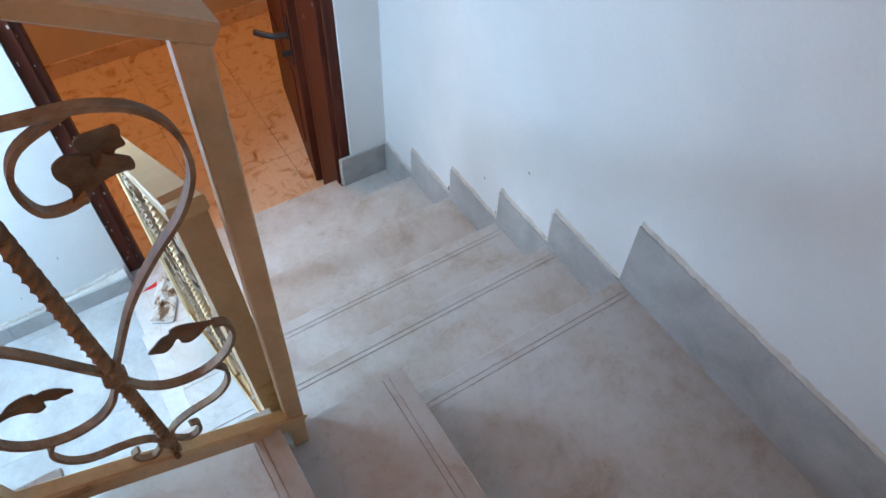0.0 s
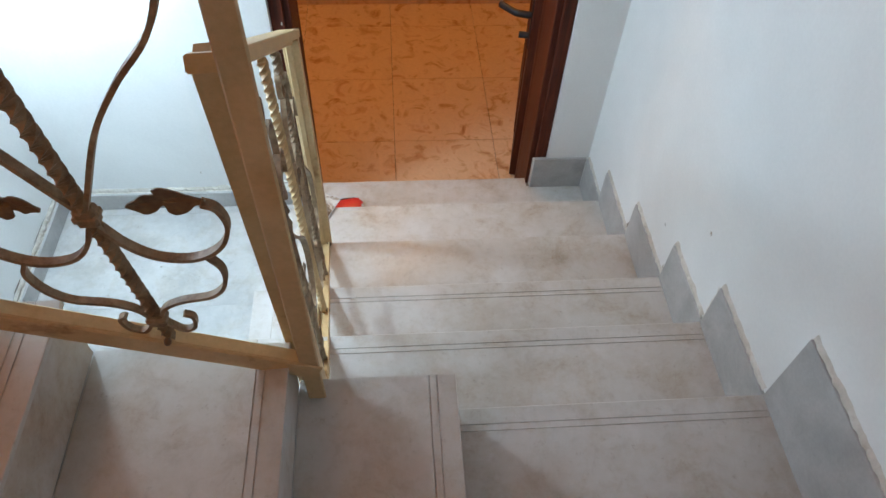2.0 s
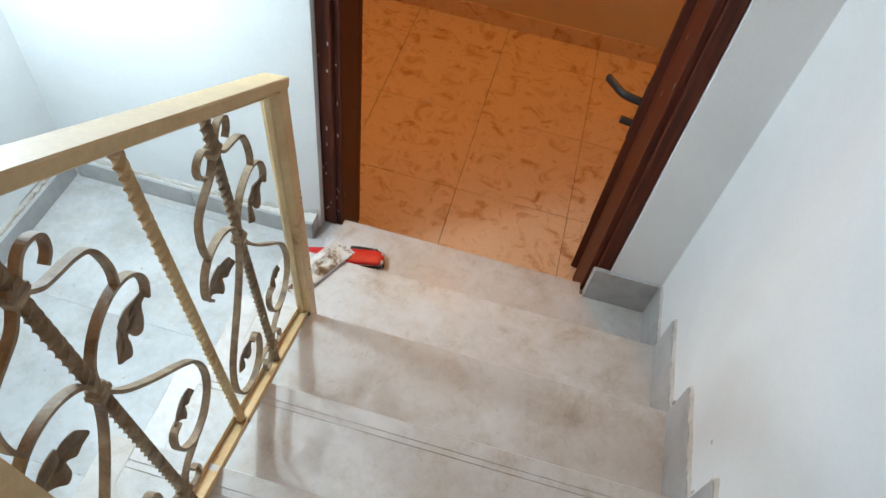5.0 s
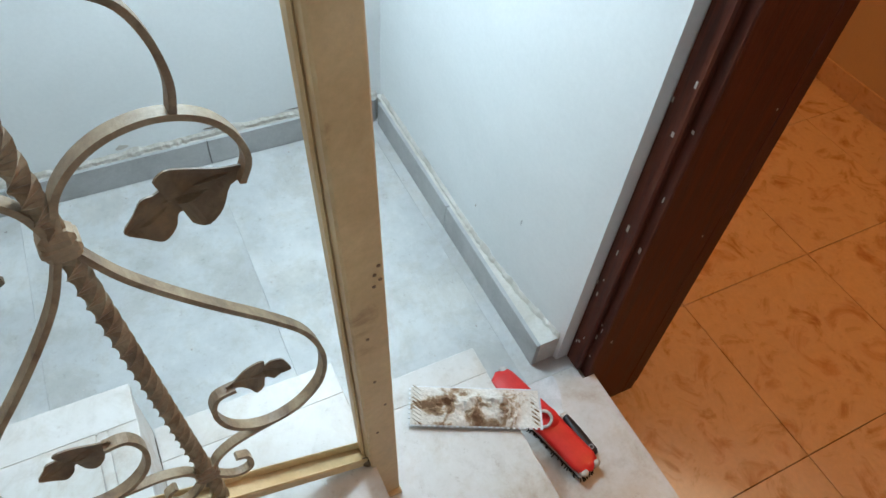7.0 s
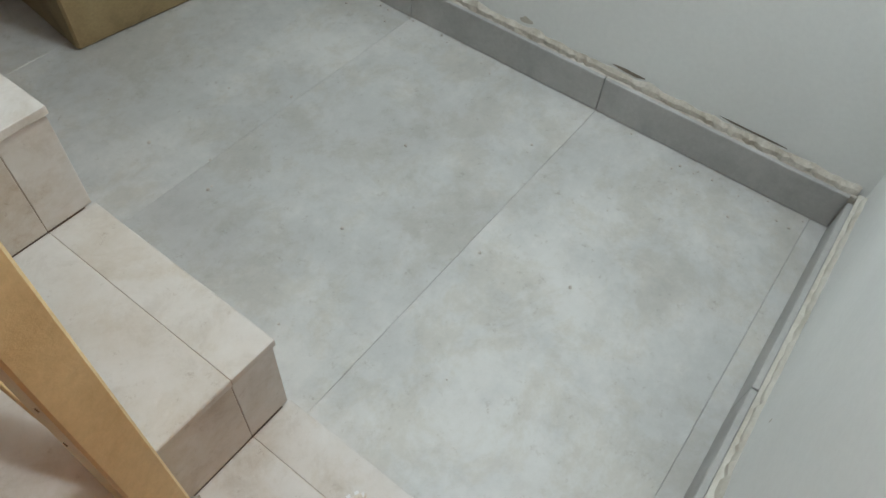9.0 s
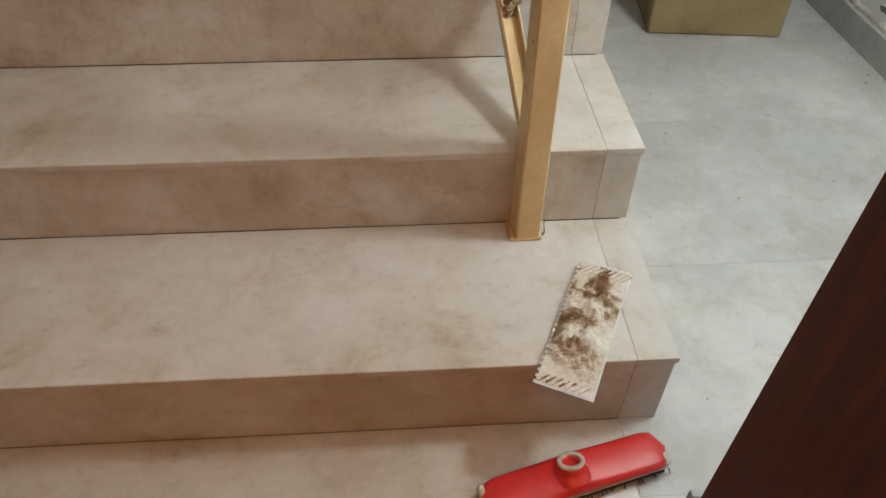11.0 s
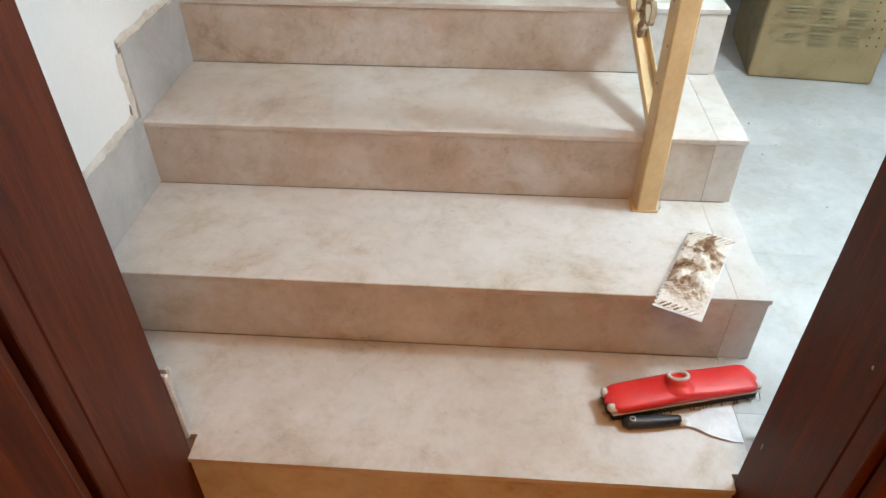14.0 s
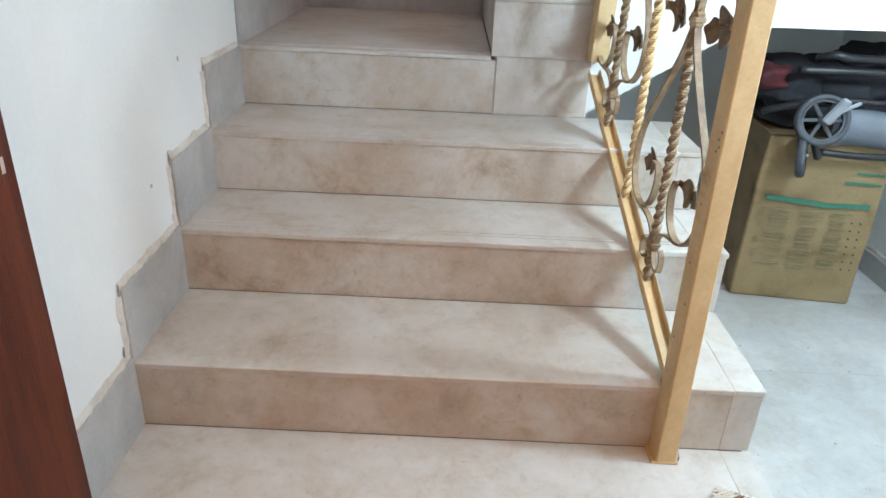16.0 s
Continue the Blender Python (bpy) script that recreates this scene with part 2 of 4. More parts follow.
def sweep(bm, path, side, w, h, twist=0.0, taper=1.0, ring=4):
    """A bar of section w (along side) by h drawn along a path; ring 4 is a flat bar, more is round."""
    side = Vector(side).normalized()
    rings, n = [], len(path)
    for i, p in enumerate(path):
        d = (path[min(i + 1, n - 1)] - path[max(i - 1, 0)]).normalized()
        s = (side - d * side.dot(d))
        s = s.normalized() if s.length > 1e-4 else d.orthogonal().normalized()
        u = d.cross(s)
        k = 1 - (1 - taper) * i / max(1, n - 1)
        vs = []
        for j in range(ring):
            a = 2 * math.pi * (j + 0.5) / ring + twist * i
            r = (math.sqrt(2) if ring == 4 else 1) * 0.5 * k
            vs.append(bm.verts.new(p + s * (math.cos(a) * r * w) + u * (math.sin(a) * r * h)))
        rings.append(vs)
    for a, b in zip(rings, rings[1:]):
        for j in range(ring):
            bm.faces.new((a[j], a[(j + 1) % ring], b[(j + 1) % ring], b[j]))
    bm.faces.new(rings[0][::-1])
    bm.faces.new(rings[-1])
    return bm


def revolve(bm, profile, m, seg=24):
    """Profile of (radius, height) turned round the z axis of the pose m."""
    rings = [[bm.verts.new(m @ Vector((r * math.cos(2 * math.pi * k / seg), r * math.sin(2 * math.pi * k / seg), z))) for k in range(seg)] for r, z in profile]
    for a, b in zip(rings, rings[1:]):
        for k in range(seg):
            bm.faces.new((a[k], a[(k + 1) % seg], b[(k + 1) % seg], b[k]))
    return bm


def empty(name, place=(0, 0, 0), rz=0.0):
    ob = new(name)
    ob.empty_display_size = 0.05
    ob.matrix_world = pose(*place, 0, 0, rz)
    bpy.context.view_layer.update()
    return ob


def structure(name, bm, mat, label, category):
    return tagged(link_mesh(name, bm, mat), label, category, kind="structure")


# ---- shell of the stairwell and hall ----
T = 0.15
wall_w = structure("wall_west", box((-T, -0.33, -0.45), (0, YB + T, CEIL)), M["paint"], "white painted plaster wall along the stairs", "wall")
wall_n = structure("wall_north", box((0.0, YB, -0.45), (XH, YB + T, CEIL)), M["paint"], "white painted plaster wall behind the upper steps", "wall")
wall_e = structure("wall_east", box((XH, -0.33, -0.45), (XH + T, YB + T, CEIL)), M["paint"], "white painted wall of the stair hall", "wall")
structure("ceiling", box((-T, -0.33, CEIL), (XH + T, YB + T, CEIL + 0.12)), M["ceiling"], "plain white ceiling over the stairwell", "ceiling")
DT = 1.86
structure("wall_south", box((0.0, -0.30, -0.45), (OPL, YS, CEIL)), M["paint"], "white painted wall stub beside the wooden door frame", "wall")
BEND = [(1.78 - (1.78 - OPR) * k / 16, YH + 0.008 - 0.044 * (k / 16) ** 2) for k in range(17)]
structure("wall_south_hall", prism([(OPR, -0.30), (XH, -0.30), (XH, YH + 0.008), *BEND], "z", -0.45, CEIL), M["paint"], "white painted hall wall beside the doorway", "wall")
structure("wall_over_door", box((OPL, -0.30, DT), (OPR, YS, CEIL)), M["paint"], "white painted wall above the doorway", "wall")

# beds under the tiles
floor = structure("floor", box((0.0, -0.080, -0.40), (XH, YB, -0.012)), M["core"], "mortar bed of the grey tiled hall floor", "floor")

# core of the lower flight and of the upper flight
C = 0.012
YU = 1.516         # free side of the upper flight
low = [(Y[1] + C, -0.012)]
for n in range(1, 5):
    low += [(Y[n] + C, Z[n] - C), (Y[n + 1] + C, Z[n] - C)]
low += [(Y[5] + C, -0.012)]
stair_low = structure("staircase_lower", prism(low, "x", 0.0, WST - 0.008), M["core"], "five-step lower flight clad in grey stone-look tile", "staircase")
up = [(XS[0] + C, 0.55), (XS[0] + C, Z[6] - C)]
for k in range(0, 4):
    up += [(XS[k + 1] + C, Z[6 + k] - C), (XS[k + 1] + C, Z[7 + k] - C)]
up += [(XH, Z[10] - C), (XH, 0.985), (1.55, 0.975), (1.10, 0.690), (1.10, 0.55)]
stair_up = structure("staircase_upper", prism(up, "y", YU, YB), M["paint"], "upper flight with white painted string and soffit", "staircase")
landing = structure("landing", box((0, Y[5] + C, -0.012), (XS[0] + C, YB, Z[5] - C)), M["core"], "corner landing between the two flights", "landing")
structure("landing_wall", box((XS[0] + C, Y[5] + C, -0.012), (1.10, YB, 0.55)), M["paint"], "white painted wall carrying the corner landing", "wall")
part("end_block", box((XS[0] + C, Y[5] + C, 0.55), (1.095, YU - 0.001, Z[6] - C - 0.001)), M["paint"], stair_up)
# third flight, climbing back over the hall towards the door wall
third = [(1.52, 1.31), (1.52, 1.56)]
for k in range(6):
    third += [(1.52 - 0.25 * k, 1.56 + 0.19 * (k + 1)), (1.52 - 0.25 * (k + 1), 1.56 + 0.19 * (k + 1))]
third += [(YH, 2.70), (YH, 2.551)]
structure("staircase_third", prism(third, "x", 1.64, XH), M["paint"], "white plastered soffit and string of the next flight", "staircase")

# ---- tiles of the stairs and floors ----


def tile(lo, hi, parent, mat="tile", bevel=0.0009, name="tile"):
    return part(name, box(lo, hi, bevel), M[mat], parent)


def grooved(lo, hi, axis, parent, cuts=(0.043, 0.060), name="tile"):
    """A tread tile whose front edge carries two shallow saw-cut anti-slip grooves."""
    k = "xy".index(axis)
    line = [(lo[k], lo[2]), (lo[k], hi[2] - 0.0015), (lo[k] + 0.0015, hi[2])]
    for c in cuts:
        line += [(lo[k] + c - 0.0016, hi[2]), (lo[k] + c - 0.0011, hi[2] - 0.0026), (lo[k] + c + 0.0011, hi[2] - 0.0026), (lo[k] + c + 0.0016, hi[2])]
    line += [(hi[k], hi[2]), (hi[k], lo[2])]
    other = 1 - k
    return part(name, prism(line, "yx"[k] if k == 0 else "x", lo[other], hi[other]), M["tile"], parent)


XJ = 1.308
for n in range(1, 5):
    grooved((0.0, Y[n] - 0.003, Z[n] - 0.012), (XJ - 0.0005, Y[n + 1] - 0.001, Z[n]), "y", stair_low, (0.043, 0.060) if n > 2 else ())
    tile((XJ + 0.0005, Y[n] - 0.003, Z[n] - 0.012), (WST + 0.003, Y[n + 1] - 0.001, Z[n] + 0.0005), stair_low)
for n in range(1, 5):
    z0 = Z[n - 1] + 0.001
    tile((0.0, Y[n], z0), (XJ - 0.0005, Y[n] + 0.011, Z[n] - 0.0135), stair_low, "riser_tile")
    tile((XJ + 0.0005, Y[n] + 0.0005, z0), (WST, Y[n] + 0.011, Z[n] - 0.0135), stair_low)
    tile((WST - 0.008, Y[n] + 0.012, z0), (WST - 0.0005, Y[5] - 0.002, Z[n] - 0.0135), stair_low)
for n in range(1, 5):
    part("grout_line", box((XJ - 0.0006, Y[n] - 0.002, Z[n] - 0.012), (XJ + 0.0006, Y[n + 1] - 0.002, Z[n] - 0.0006)), M["seam"], stair_low)
    part("grout_line", box((XJ - 0.0006, Y[n] + 0.0012, Z[n - 1] + 0.001), (XJ + 0.0006, Y[n] + 0.011, Z[n] - 0.014)), M["core"], stair_low)
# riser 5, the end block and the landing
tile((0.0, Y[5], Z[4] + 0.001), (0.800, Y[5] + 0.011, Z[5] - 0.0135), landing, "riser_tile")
tile((0.802, Y[5], Z[4] + 0.001), (1.095, Y[5] + 0.011, Z[5] - 0.002), landing)
tile((0.785, Y[5], Z[5]), (1.095, Y[5] + 0.011, Z[6] - 0.0135), stair_up)
grooved((0.0, Y[5] - 0.003, Z[5] - 0.012), (0.784, YB - 0.001, Z[5]), "y", landing)
for k in range(4):
    zt = Z[6 + k]
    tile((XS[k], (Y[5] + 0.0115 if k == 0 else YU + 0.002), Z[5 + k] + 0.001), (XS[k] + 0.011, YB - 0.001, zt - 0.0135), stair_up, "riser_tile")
    grooved((XS[k] - 0.003, (Y[5] if k == 0 else YU) - 0.004, zt - 0.012), (XS[k + 1] - 0.001, YB - 0.001, zt), "x", stair_up)
tile((XS[4], YU + 0.002, Z[9] + 0.001), (XS[4] + 0.011, YB - 0.001, Z[10] - 0.0135), stair_up)
tile((XS[4] - 0.003, YU - 0.004, Z[10] - 0.012), (XH - 0.001, YB - 0.001, Z[10]), stair_up)
# step at the door
DJL, DJR = 0.270, 1.270
TY = -0.098
step_plan = [(0.001, YS + 0.001), (DJL + 0.001, YS + 0.001), (DJL + 0.001, TY), (DJR - 0.001, TY), (DJR - 0.001, -0.064), (XJ + 0.002, -0.064), (XJ + 0.002, Y[1] - 0.001), (0.001, Y[1] - 0.001)]
part("tile", prism(step_plan, "z", -0.012, 0.0), M["tile"], floor)
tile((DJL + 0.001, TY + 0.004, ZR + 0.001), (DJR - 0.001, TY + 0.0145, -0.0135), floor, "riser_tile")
# hall floor
rows_y = [-0.064, YH + 0.070, 0.588, 1.134, 1.683, 2.236, YB]
for a, b in zip(rows_y, rows_y[1:]):
    tile((XJ + 0.0028 if a < 0.1 else 1.10, a + 0.0002, -0.012), (XH - 0.001, b - 0.0002, 0.0), floor, "floor_tile", 0.0005)

# ---- skirtings ----


def skirt(name, lo, hi, parent):
    return part(name, box(lo, hi, 0.0015), M["skirt"], parent)


skirting = tagged(empty("baseboard"), "grey tile skirting following the stairs and hall walls", "skirting", kind="structure")
SK = 0.172
ST = 0.011
skirt("tile", (0.0005, YS + 0.012, 0.0005), (ST, Y[1] - 0.001, SK + 0.012), skirting)
for n in range(1, 5):
    skirt("tile", (0.0005, Y[n], Z[n] + 0.0005), (ST, Y[n + 1] - 0.001, Z[n] + SK + 0.006), skirting)
skirt("tile", (0.0005, Y[5], Z[5] + 0.0005), (ST, YB - 0.013, Z[5] + 0.268), skirting)
skirt("tile", (0.012, YB - 0.012, Z[5] + 0.0005), (XS[0] - 0.002, YB - 0.0005, Z[5] + 0.268), skirting)
skirt("tile", (0.012, YS + 0.0005, 0.0005), (OPL + 0.062, YS + 0.011, SK + 0.012), skirting)
part("mortar_bed", box((OPL + 0.002, -0.0595, 0.0005), (OPL + 0.066, YS, SK + 0.006), 0.004), M["plaster"], skirting, "raw plaster end of the skirting")
skirt("tile", (OPR + 0.010, YH + 0.022, 0.0008), (1.86, YH + 0.034, 0.092), skirting)
skirt("tile", (1.862, YH + 0.022, 0.0008), (XH - 0.040, YH + 0.034, 0.092), skirting)
for a, b in ((YH + 0.0345, 0.587), (0.589, 1.133), (1.135, 1.70), (1.702, YB - 0.001)):
    skirt("tile", (XH - 0.027, a, 0.0008), (XH - 0.016, b, 0.092), skirting)

part("mortar_bed", prism([(XH - 0.001, YH + 0.0215), (OPR + 0.012, YH + 0.0215), (OPR + 0.012, -0.032)] + [(x, y + 0.0004) for x, y in BEND[-2::-1]] + [(XH - 0.001, YH + 0.0083)], "z", 0.0008, 0.0895), M["seam"], skirting)
part("mortar_bed", box((XH - 0.0155, YH + 0.022, 0.0008), (XH - 0.0003, YB - 0.002, 0.0895), 0.002), M["plaster"], skirting)

# ragged plaster left above the skirtings


def ragged(points, out, up, seed, thick=0.006, drop=0.004):
    """A broken bead of plaster along a line: out points from the wall, up along it."""
    rng = random.Random(seed)
    bm = bmesh.new()
    out, up = Vector(out), Vector(up)
    rings = []
    for a, b in zip(points, points[1:]):
        a, b = Vector(a), Vector(b)
        n = max(3, int((b - a).length / 0.012))
        for i in range(n):
            p = a.lerp(b, i / n)
            h = 0.010 + 0.014 * max(0.0, noise.noise(p * 23 + Vector((seed, 0, 0)))) + rng.uniform(0, 0.004)
            o = thick * rng.uniform(0.5, 1.25)
            rings.append([bm.verts.new(q) for q in (p - up * drop - out * 0.002, p - up * drop + out * o, p + up * h * 0.45 + out * o * rng.uniform(0.6, 1.0), p + up * h + out * 0.0004, p + up * h - out * 0.002)])
    for r, s in zip(rings, rings[1:]):
        for j in range(4):
            bm.faces.new((r[j], r[j + 1], s[j + 1], s[j]))
    return bm


tagged(link_mesh("plaster_edge", ragged([(XH, YH + 0.024, 0.094), (XH, 2.3, 0.094)], (-1, 0, 0), (0, 0, 1), 3, 0.012), M["plaster"]), "ragged raw plaster bead above the hall skirting", "plaster", kind="stuff")
tagged(link_mesh("plaster_edge", ragged([(OPR + 0.012, -0.031, 0.094)] + [(x, y, 0.094) for x, y in BEND[-2::-1]] + [(XH - 0.01, YH + 0.008, 0.094)], (0, 1, 0), (0, 0, 1), 5, 0.007), M["seam"]), "ragged whitewashed plaster bead beside the doorway", "plaster", kind="stuff")
for n in range(0, 5):
    y0 = YS + 0.014 if n == 0 else Y[n]
    top = SK + 0.012 if n == 0 else Z[n] + SK + 0.006
    tagged(link_mesh("plaster_edge", ragged([(0.0, y0 - (0.004 if n else 0), Z[n] + 0.10 if n else top), (0.0, y0 - (0.003 if n else 0), top + 0.002), (0.0, Y[n + 1] - 0.004, top + 0.002)] if n == 0 else [(0.0, y0 - 0.001, top + 0.003), (0.0, Y[n + 1] - 0.002, top + 0.003)], (1, 0, 0), (0, 0, 1), 10 + n, 0.007), M["seam"]), "thin raw plaster seam above the stair skirting", "plaster", kind="stuff")
    if n:
        tagged(link_mesh("plaster_edge", ragged([(0.0, y0 - 0.001, Z[n] + 0.012), (0.0, y0 - 0.001, top)], (1, 0, 0), (0, -1, 0), 20 + n, 0.006), M["seam"]), "thin raw plaster seam beside the stair skirting", "plaster", kind="stuff")
tagged(link_mesh("plaster_edge", ragged([(0.0, Y[5], Z[5] + 0.27), (0.0, YB - 0.02, Z[5] + 0.27)], (1, 0, 0), (0, 0, 1), 31, 0.007), M["seam"]), "thin raw plaster seam above the landing skirting", "plaster", kind="stuff")

# ---- doorway ----
ZH = DT - 0.075
frame_door = tagged(empty("door_frame", (0.77, -0.2, ZR)), "dark reddish-brown wooden door frame, chipped and plaster-spotted", "door frame", kind="structure")


def jamb(x0, x1, inner, bevel=0.003):
    """One upright of the lining: body, stop bead and room-side architrave. inner is +1 where the opening lies to the right."""
    a = part("jamb", box((x0, -0.262, ZR + 0.001), (x1, -0.078, ZH), bevel), M["wood"], frame_door)
    xi = x1 if inner > 0 else x0
    part("stop_bead", box((min(xi, xi - inner * 0.02), -0.300, ZR + 0.001), (max(xi, xi - inner * 0.02), -0.262, ZH), 0.002), M["wood"], a)
    xo = x0 if inner > 0 else x1
    part("moulding", box((min(xo, xo + inner * 0.050), -0.0785, 0.001), (max(xo, xo + inner * 0.050), -0.060, ZH), 0.004), M["wood"], a)
    xb = xi - inner * 0.105
    part("architrave", box((min(xi - inner * 0.012, xb), -0.330, ZR + 0.001), (max(xi - inner * 0.012, xb), -0.301, ZH + 0.06), 0.006), M["wood"], a)
    return a


jamb(OPL + 0.001, DJL, 1)
jamb(DJR, OPR - 0.001, -1)
part("head", box((OPL + 0.001, -0.262, ZH + 0.001), (OPR - 0.001, -0.078, DT - 0.001), 0.003), M["wood"], frame_door)
# chips of plaster and worn spots on the frame
rng = random.Random(11)
for i in range(34):
    side = rng.random() < 0.65
    z = rng.uniform(0.05, 1.35)
    w, h = rng.uniform(0.002, 0.006), rng.uniform(0.004, 0.018)
    if side:
        x = rng.uniform(DJR + 0.004, DJR + 0.068)
        yb = -0.0595 if x > OPR - 0.05 else -0.0775
        lo, hi = (x, yb - 0.0005, z), (x + w, yb + 0.0006, z + h)
    else:
        y = rng.uniform(-0.25, -0.085)
        left = rng.random() < 0.5
        xf = DJL if left else DJR
        lo, hi = ((xf - 0.0006, y, z), (xf + 0.0006, y + w, z + h))
    part("chip", box(lo, hi), M["chip"], frame_door)

HINGE = pose(0.250, -0.338, 0, 0, 0, -12)
leaf = tagged(empty("door_1", (0.25, -0.338, ZR)), "dark reddish-brown panelled wooden door standing open into the room", "door", kind="structure")


def door_part(name, bm, mat, parent, label="", smooth=False):
    bm.transform(HINGE)
    return part(name, bm, mat, parent, label, smooth)


door_part("leaf", box((0.0, -0.86, ZR + 0.008), (0.042, 0.0, ZH - 0.01), 0.003), M["wood"], leaf)
for z0, z1 in ((ZR + 0.16, 0.40), (0.60, ZH - 0.17)):
    door_part("panel", box((0.0405, -0.74, z0), (0.0485, -0.16, z1), 0.006), M["wood"], leaf)
h1 = door_part("door_handle", box((0.042, -0.105, 0.52), (0.048, -0.060, 0.78), 0.003), M["dark"], leaf, "black lever door handle on its plate")
door_part("lever", sweep(bmesh.new(), smooth_path([(0.046, -0.082, 0.680), (0.090, -0.084, 0.680), (0.125, -0.095, 0.680), (0.190, -0.150, 0.677)], 5), (0, 0, 1), 0.034, 0.026, ring=10), M["dark"], h1, smooth=True)
door_part("lock_cylinder", sweep(bmesh.new(), smooth_path([(0.044, -0.082, 0.578), (0.070, -0.082, 0.578), (0.092, -0.082, 0.578)], 4), (0, 0, 1), 0.032, 0.026, ring=10), M["dark"], h1, smooth=True)

# ---- tiled room behind the doorway ----
RX0, RX1, RY = -1.3, 3.05, -2.00
structure("wall_room_back", box((RX0 - T, RY - T, ZR - 0.2), (RX1 + T, RY, 2.6)), M["room_wall"], "plain painted back wall of the warm-lit room", "wall")
structure("wall_room_west", box((RX0 - T, RY, ZR - 0.2), (RX0, -0.30, 2.6)), M["room_wall"], "plain painted side wall of the room", "wall")
structure("wall_room_east", box((RX1, RY, ZR - 0.2), (RX1 + T, -0.30, 2.6)), M["room_wall"], "plain painted side wall of the room", "wall")
structure("wall_room_front_west", box((RX0, -0.3295, ZR - 0.2), (0.164, -0.3005, 2.6)), M["room_wall"], "plain painted wall beside the doorway", "wall")
structure("wall_room_front_east", box((1.377, -0.3295, ZR - 0.2), (RX1, -0.3005, 2.6)), M["room_wall"], "plain painted wall beside the doorway", "wall")
structure("wall_room_over_door", box((0.164, -0.3295, ZH + 0.062), (1.377, -0.3005, 2.6)), M["room_wall"], "plain painted wall above the doorway", "wall")
structure("ceiling_room", box((RX0, RY, 2.6), (RX1, -0.30, 2.7)), M["ceiling"], "plain ceiling of the room", "ceiling")
room_floor = structure("floor_room", box((RX0, RY, ZR - 0.1), (RX1, -0.0942, ZR - 0.009)), M["orange_grout"], "dark grout bed of the peach tiled floor", "floor")
G = 0.549
xs = [0.344 + G * i for i in range(-3, 5)]
ys = [-0.085 - G * i for i in range(0, 5)]
for x in xs:
    for y in ys:
        lo = (max(x + 0.0012, RX0), max(y - G + 0.0012, RY), ZR - 0.009)
        hi = (min(x + G - 0.0012, RX1), (y - 0.0012 if y < -0.2 else -0.0950), ZR)
        if hi[0] - lo[0] > 0.02 and hi[1] - lo[1] > 0.02:
            tile(lo, hi, room_floor, "orange", 0.001)
room_skirt = tagged(empty("baseboard_room"), "peach tile skirting along the room wall", "skirting", kind="structure")
for x in xs:
    lo, hi = max(x + 0.001, RX0), min(x + G - 0.001, RX1)
    if hi - lo > 0.02:
        tile((lo, RY + 0.0005, ZR + 0.001), (hi, RY + 0.010, ZR + 0.105), room_skirt, "orange")

# ---- railings ----
# half of the scroll motifs, (sideways, upwards) from the middle collar
LOW_STROKES = [
    ("scroll", 0.015, [(0.006, -0.010), (0.029, -0.061), (0.061, -0.110), (0.102, -0.164), (0.148, -0.221), (0.184, -0.276), (0.199, -0.340), (0.187, -0.398), (0.152, -0.435), (0.112, -0.446), (0.078, -0.434), (0.054, -0.405), (0.045, -0.364), (0.055, -0.332), (0.080, -0.328)]),
    ("scroll", 0.013, [(0.116, -0.447), (0.080, -0.451), (0.048, -0.458), (0.022, -0.475), (0.010, -0.500)]),
    ("curl", 0.012, [(0.004, -0.512), (0.030, -0.545), (0.055, -0.545), (0.058, -0.512), (0.043, -0.500)]),
    ("scroll", 0.015, [(0.004, 0.014), (0.013, 0.047), (0.034, 0.073), (0.063, 0.091), (0.094, 0.098), (0.122, 0.095), (0.148, 0.082), (0.166, 0.058), (0.172, 0.028), (0.161, 0.002)]),
    ("scroll", 0.014, [(0.123, 0.096), (0.129, 0.127), (0.125, 0.165), (0.112, 0.196), (0.088, 0.213), (0.058, 0.224), (0.033, 0.234), (0.016, 0.250), (0.006, 0.267)]),
    ("curl", 0.013, [(0.010, 0.276), (0.034, 0.298), (0.056, 0.298), (0.070, 0.284), (0.066, 0.262), (0.052, 0.250)]),
]
LOW_LEAVES = [((0.166, 0.012), (0.050, -0.014), 1.2), ((0.070, -0.326), (0.156, -0.350), 1.3)]
HIGH_STROKES = [
    ("scroll", 0.015, [(0.004, 0.013), (0.025, 0.061), (0.070, 0.160), (0.121, 0.237), (0.169, 0.296), (0.195, 0.354), (0.198, 0.406), (0.187, 0.446), (0.165, 0.475), (0.142, 0.489), (0.115, 0.498), (0.060, 0.505), (0.010, 0.512)]),
    ("scroll", 0.013, [(0.110, 0.497), (0.062, 0.475), (0.042, 0.446), (0.038, 0.412), (0.047, 0.382), (0.069, 0.375), (0.092, 0.382)]),
    ("scroll", 0.015, [(0.005, -0.022), (0.027, -0.072), (0.061, -0.106), (0.110, -0.113), (0.153, -0.085), (0.175, -0.034), (0.170, 0.008), (0.152, 0.022)]),
    ("scroll", 0.013, [(0.128, -0.108), (0.143, -0.145), (0.135, -0.195), (0.108, -0.228), (0.058, -0.242), (0.024, -0.264), (0.006, -0.300)]),
    ("curl", 0.012, [(0.006, -0.305), (0.032, -0.345), (0.054, -0.335), (0.060, -0.300), (0.047, -0.288)]),
]
HIGH_LEAVES = [((0.082, 0.374), (0.142, 0.462), 1.3), ((0.158, 0.022), (0.054, 0.014), 1.0)]
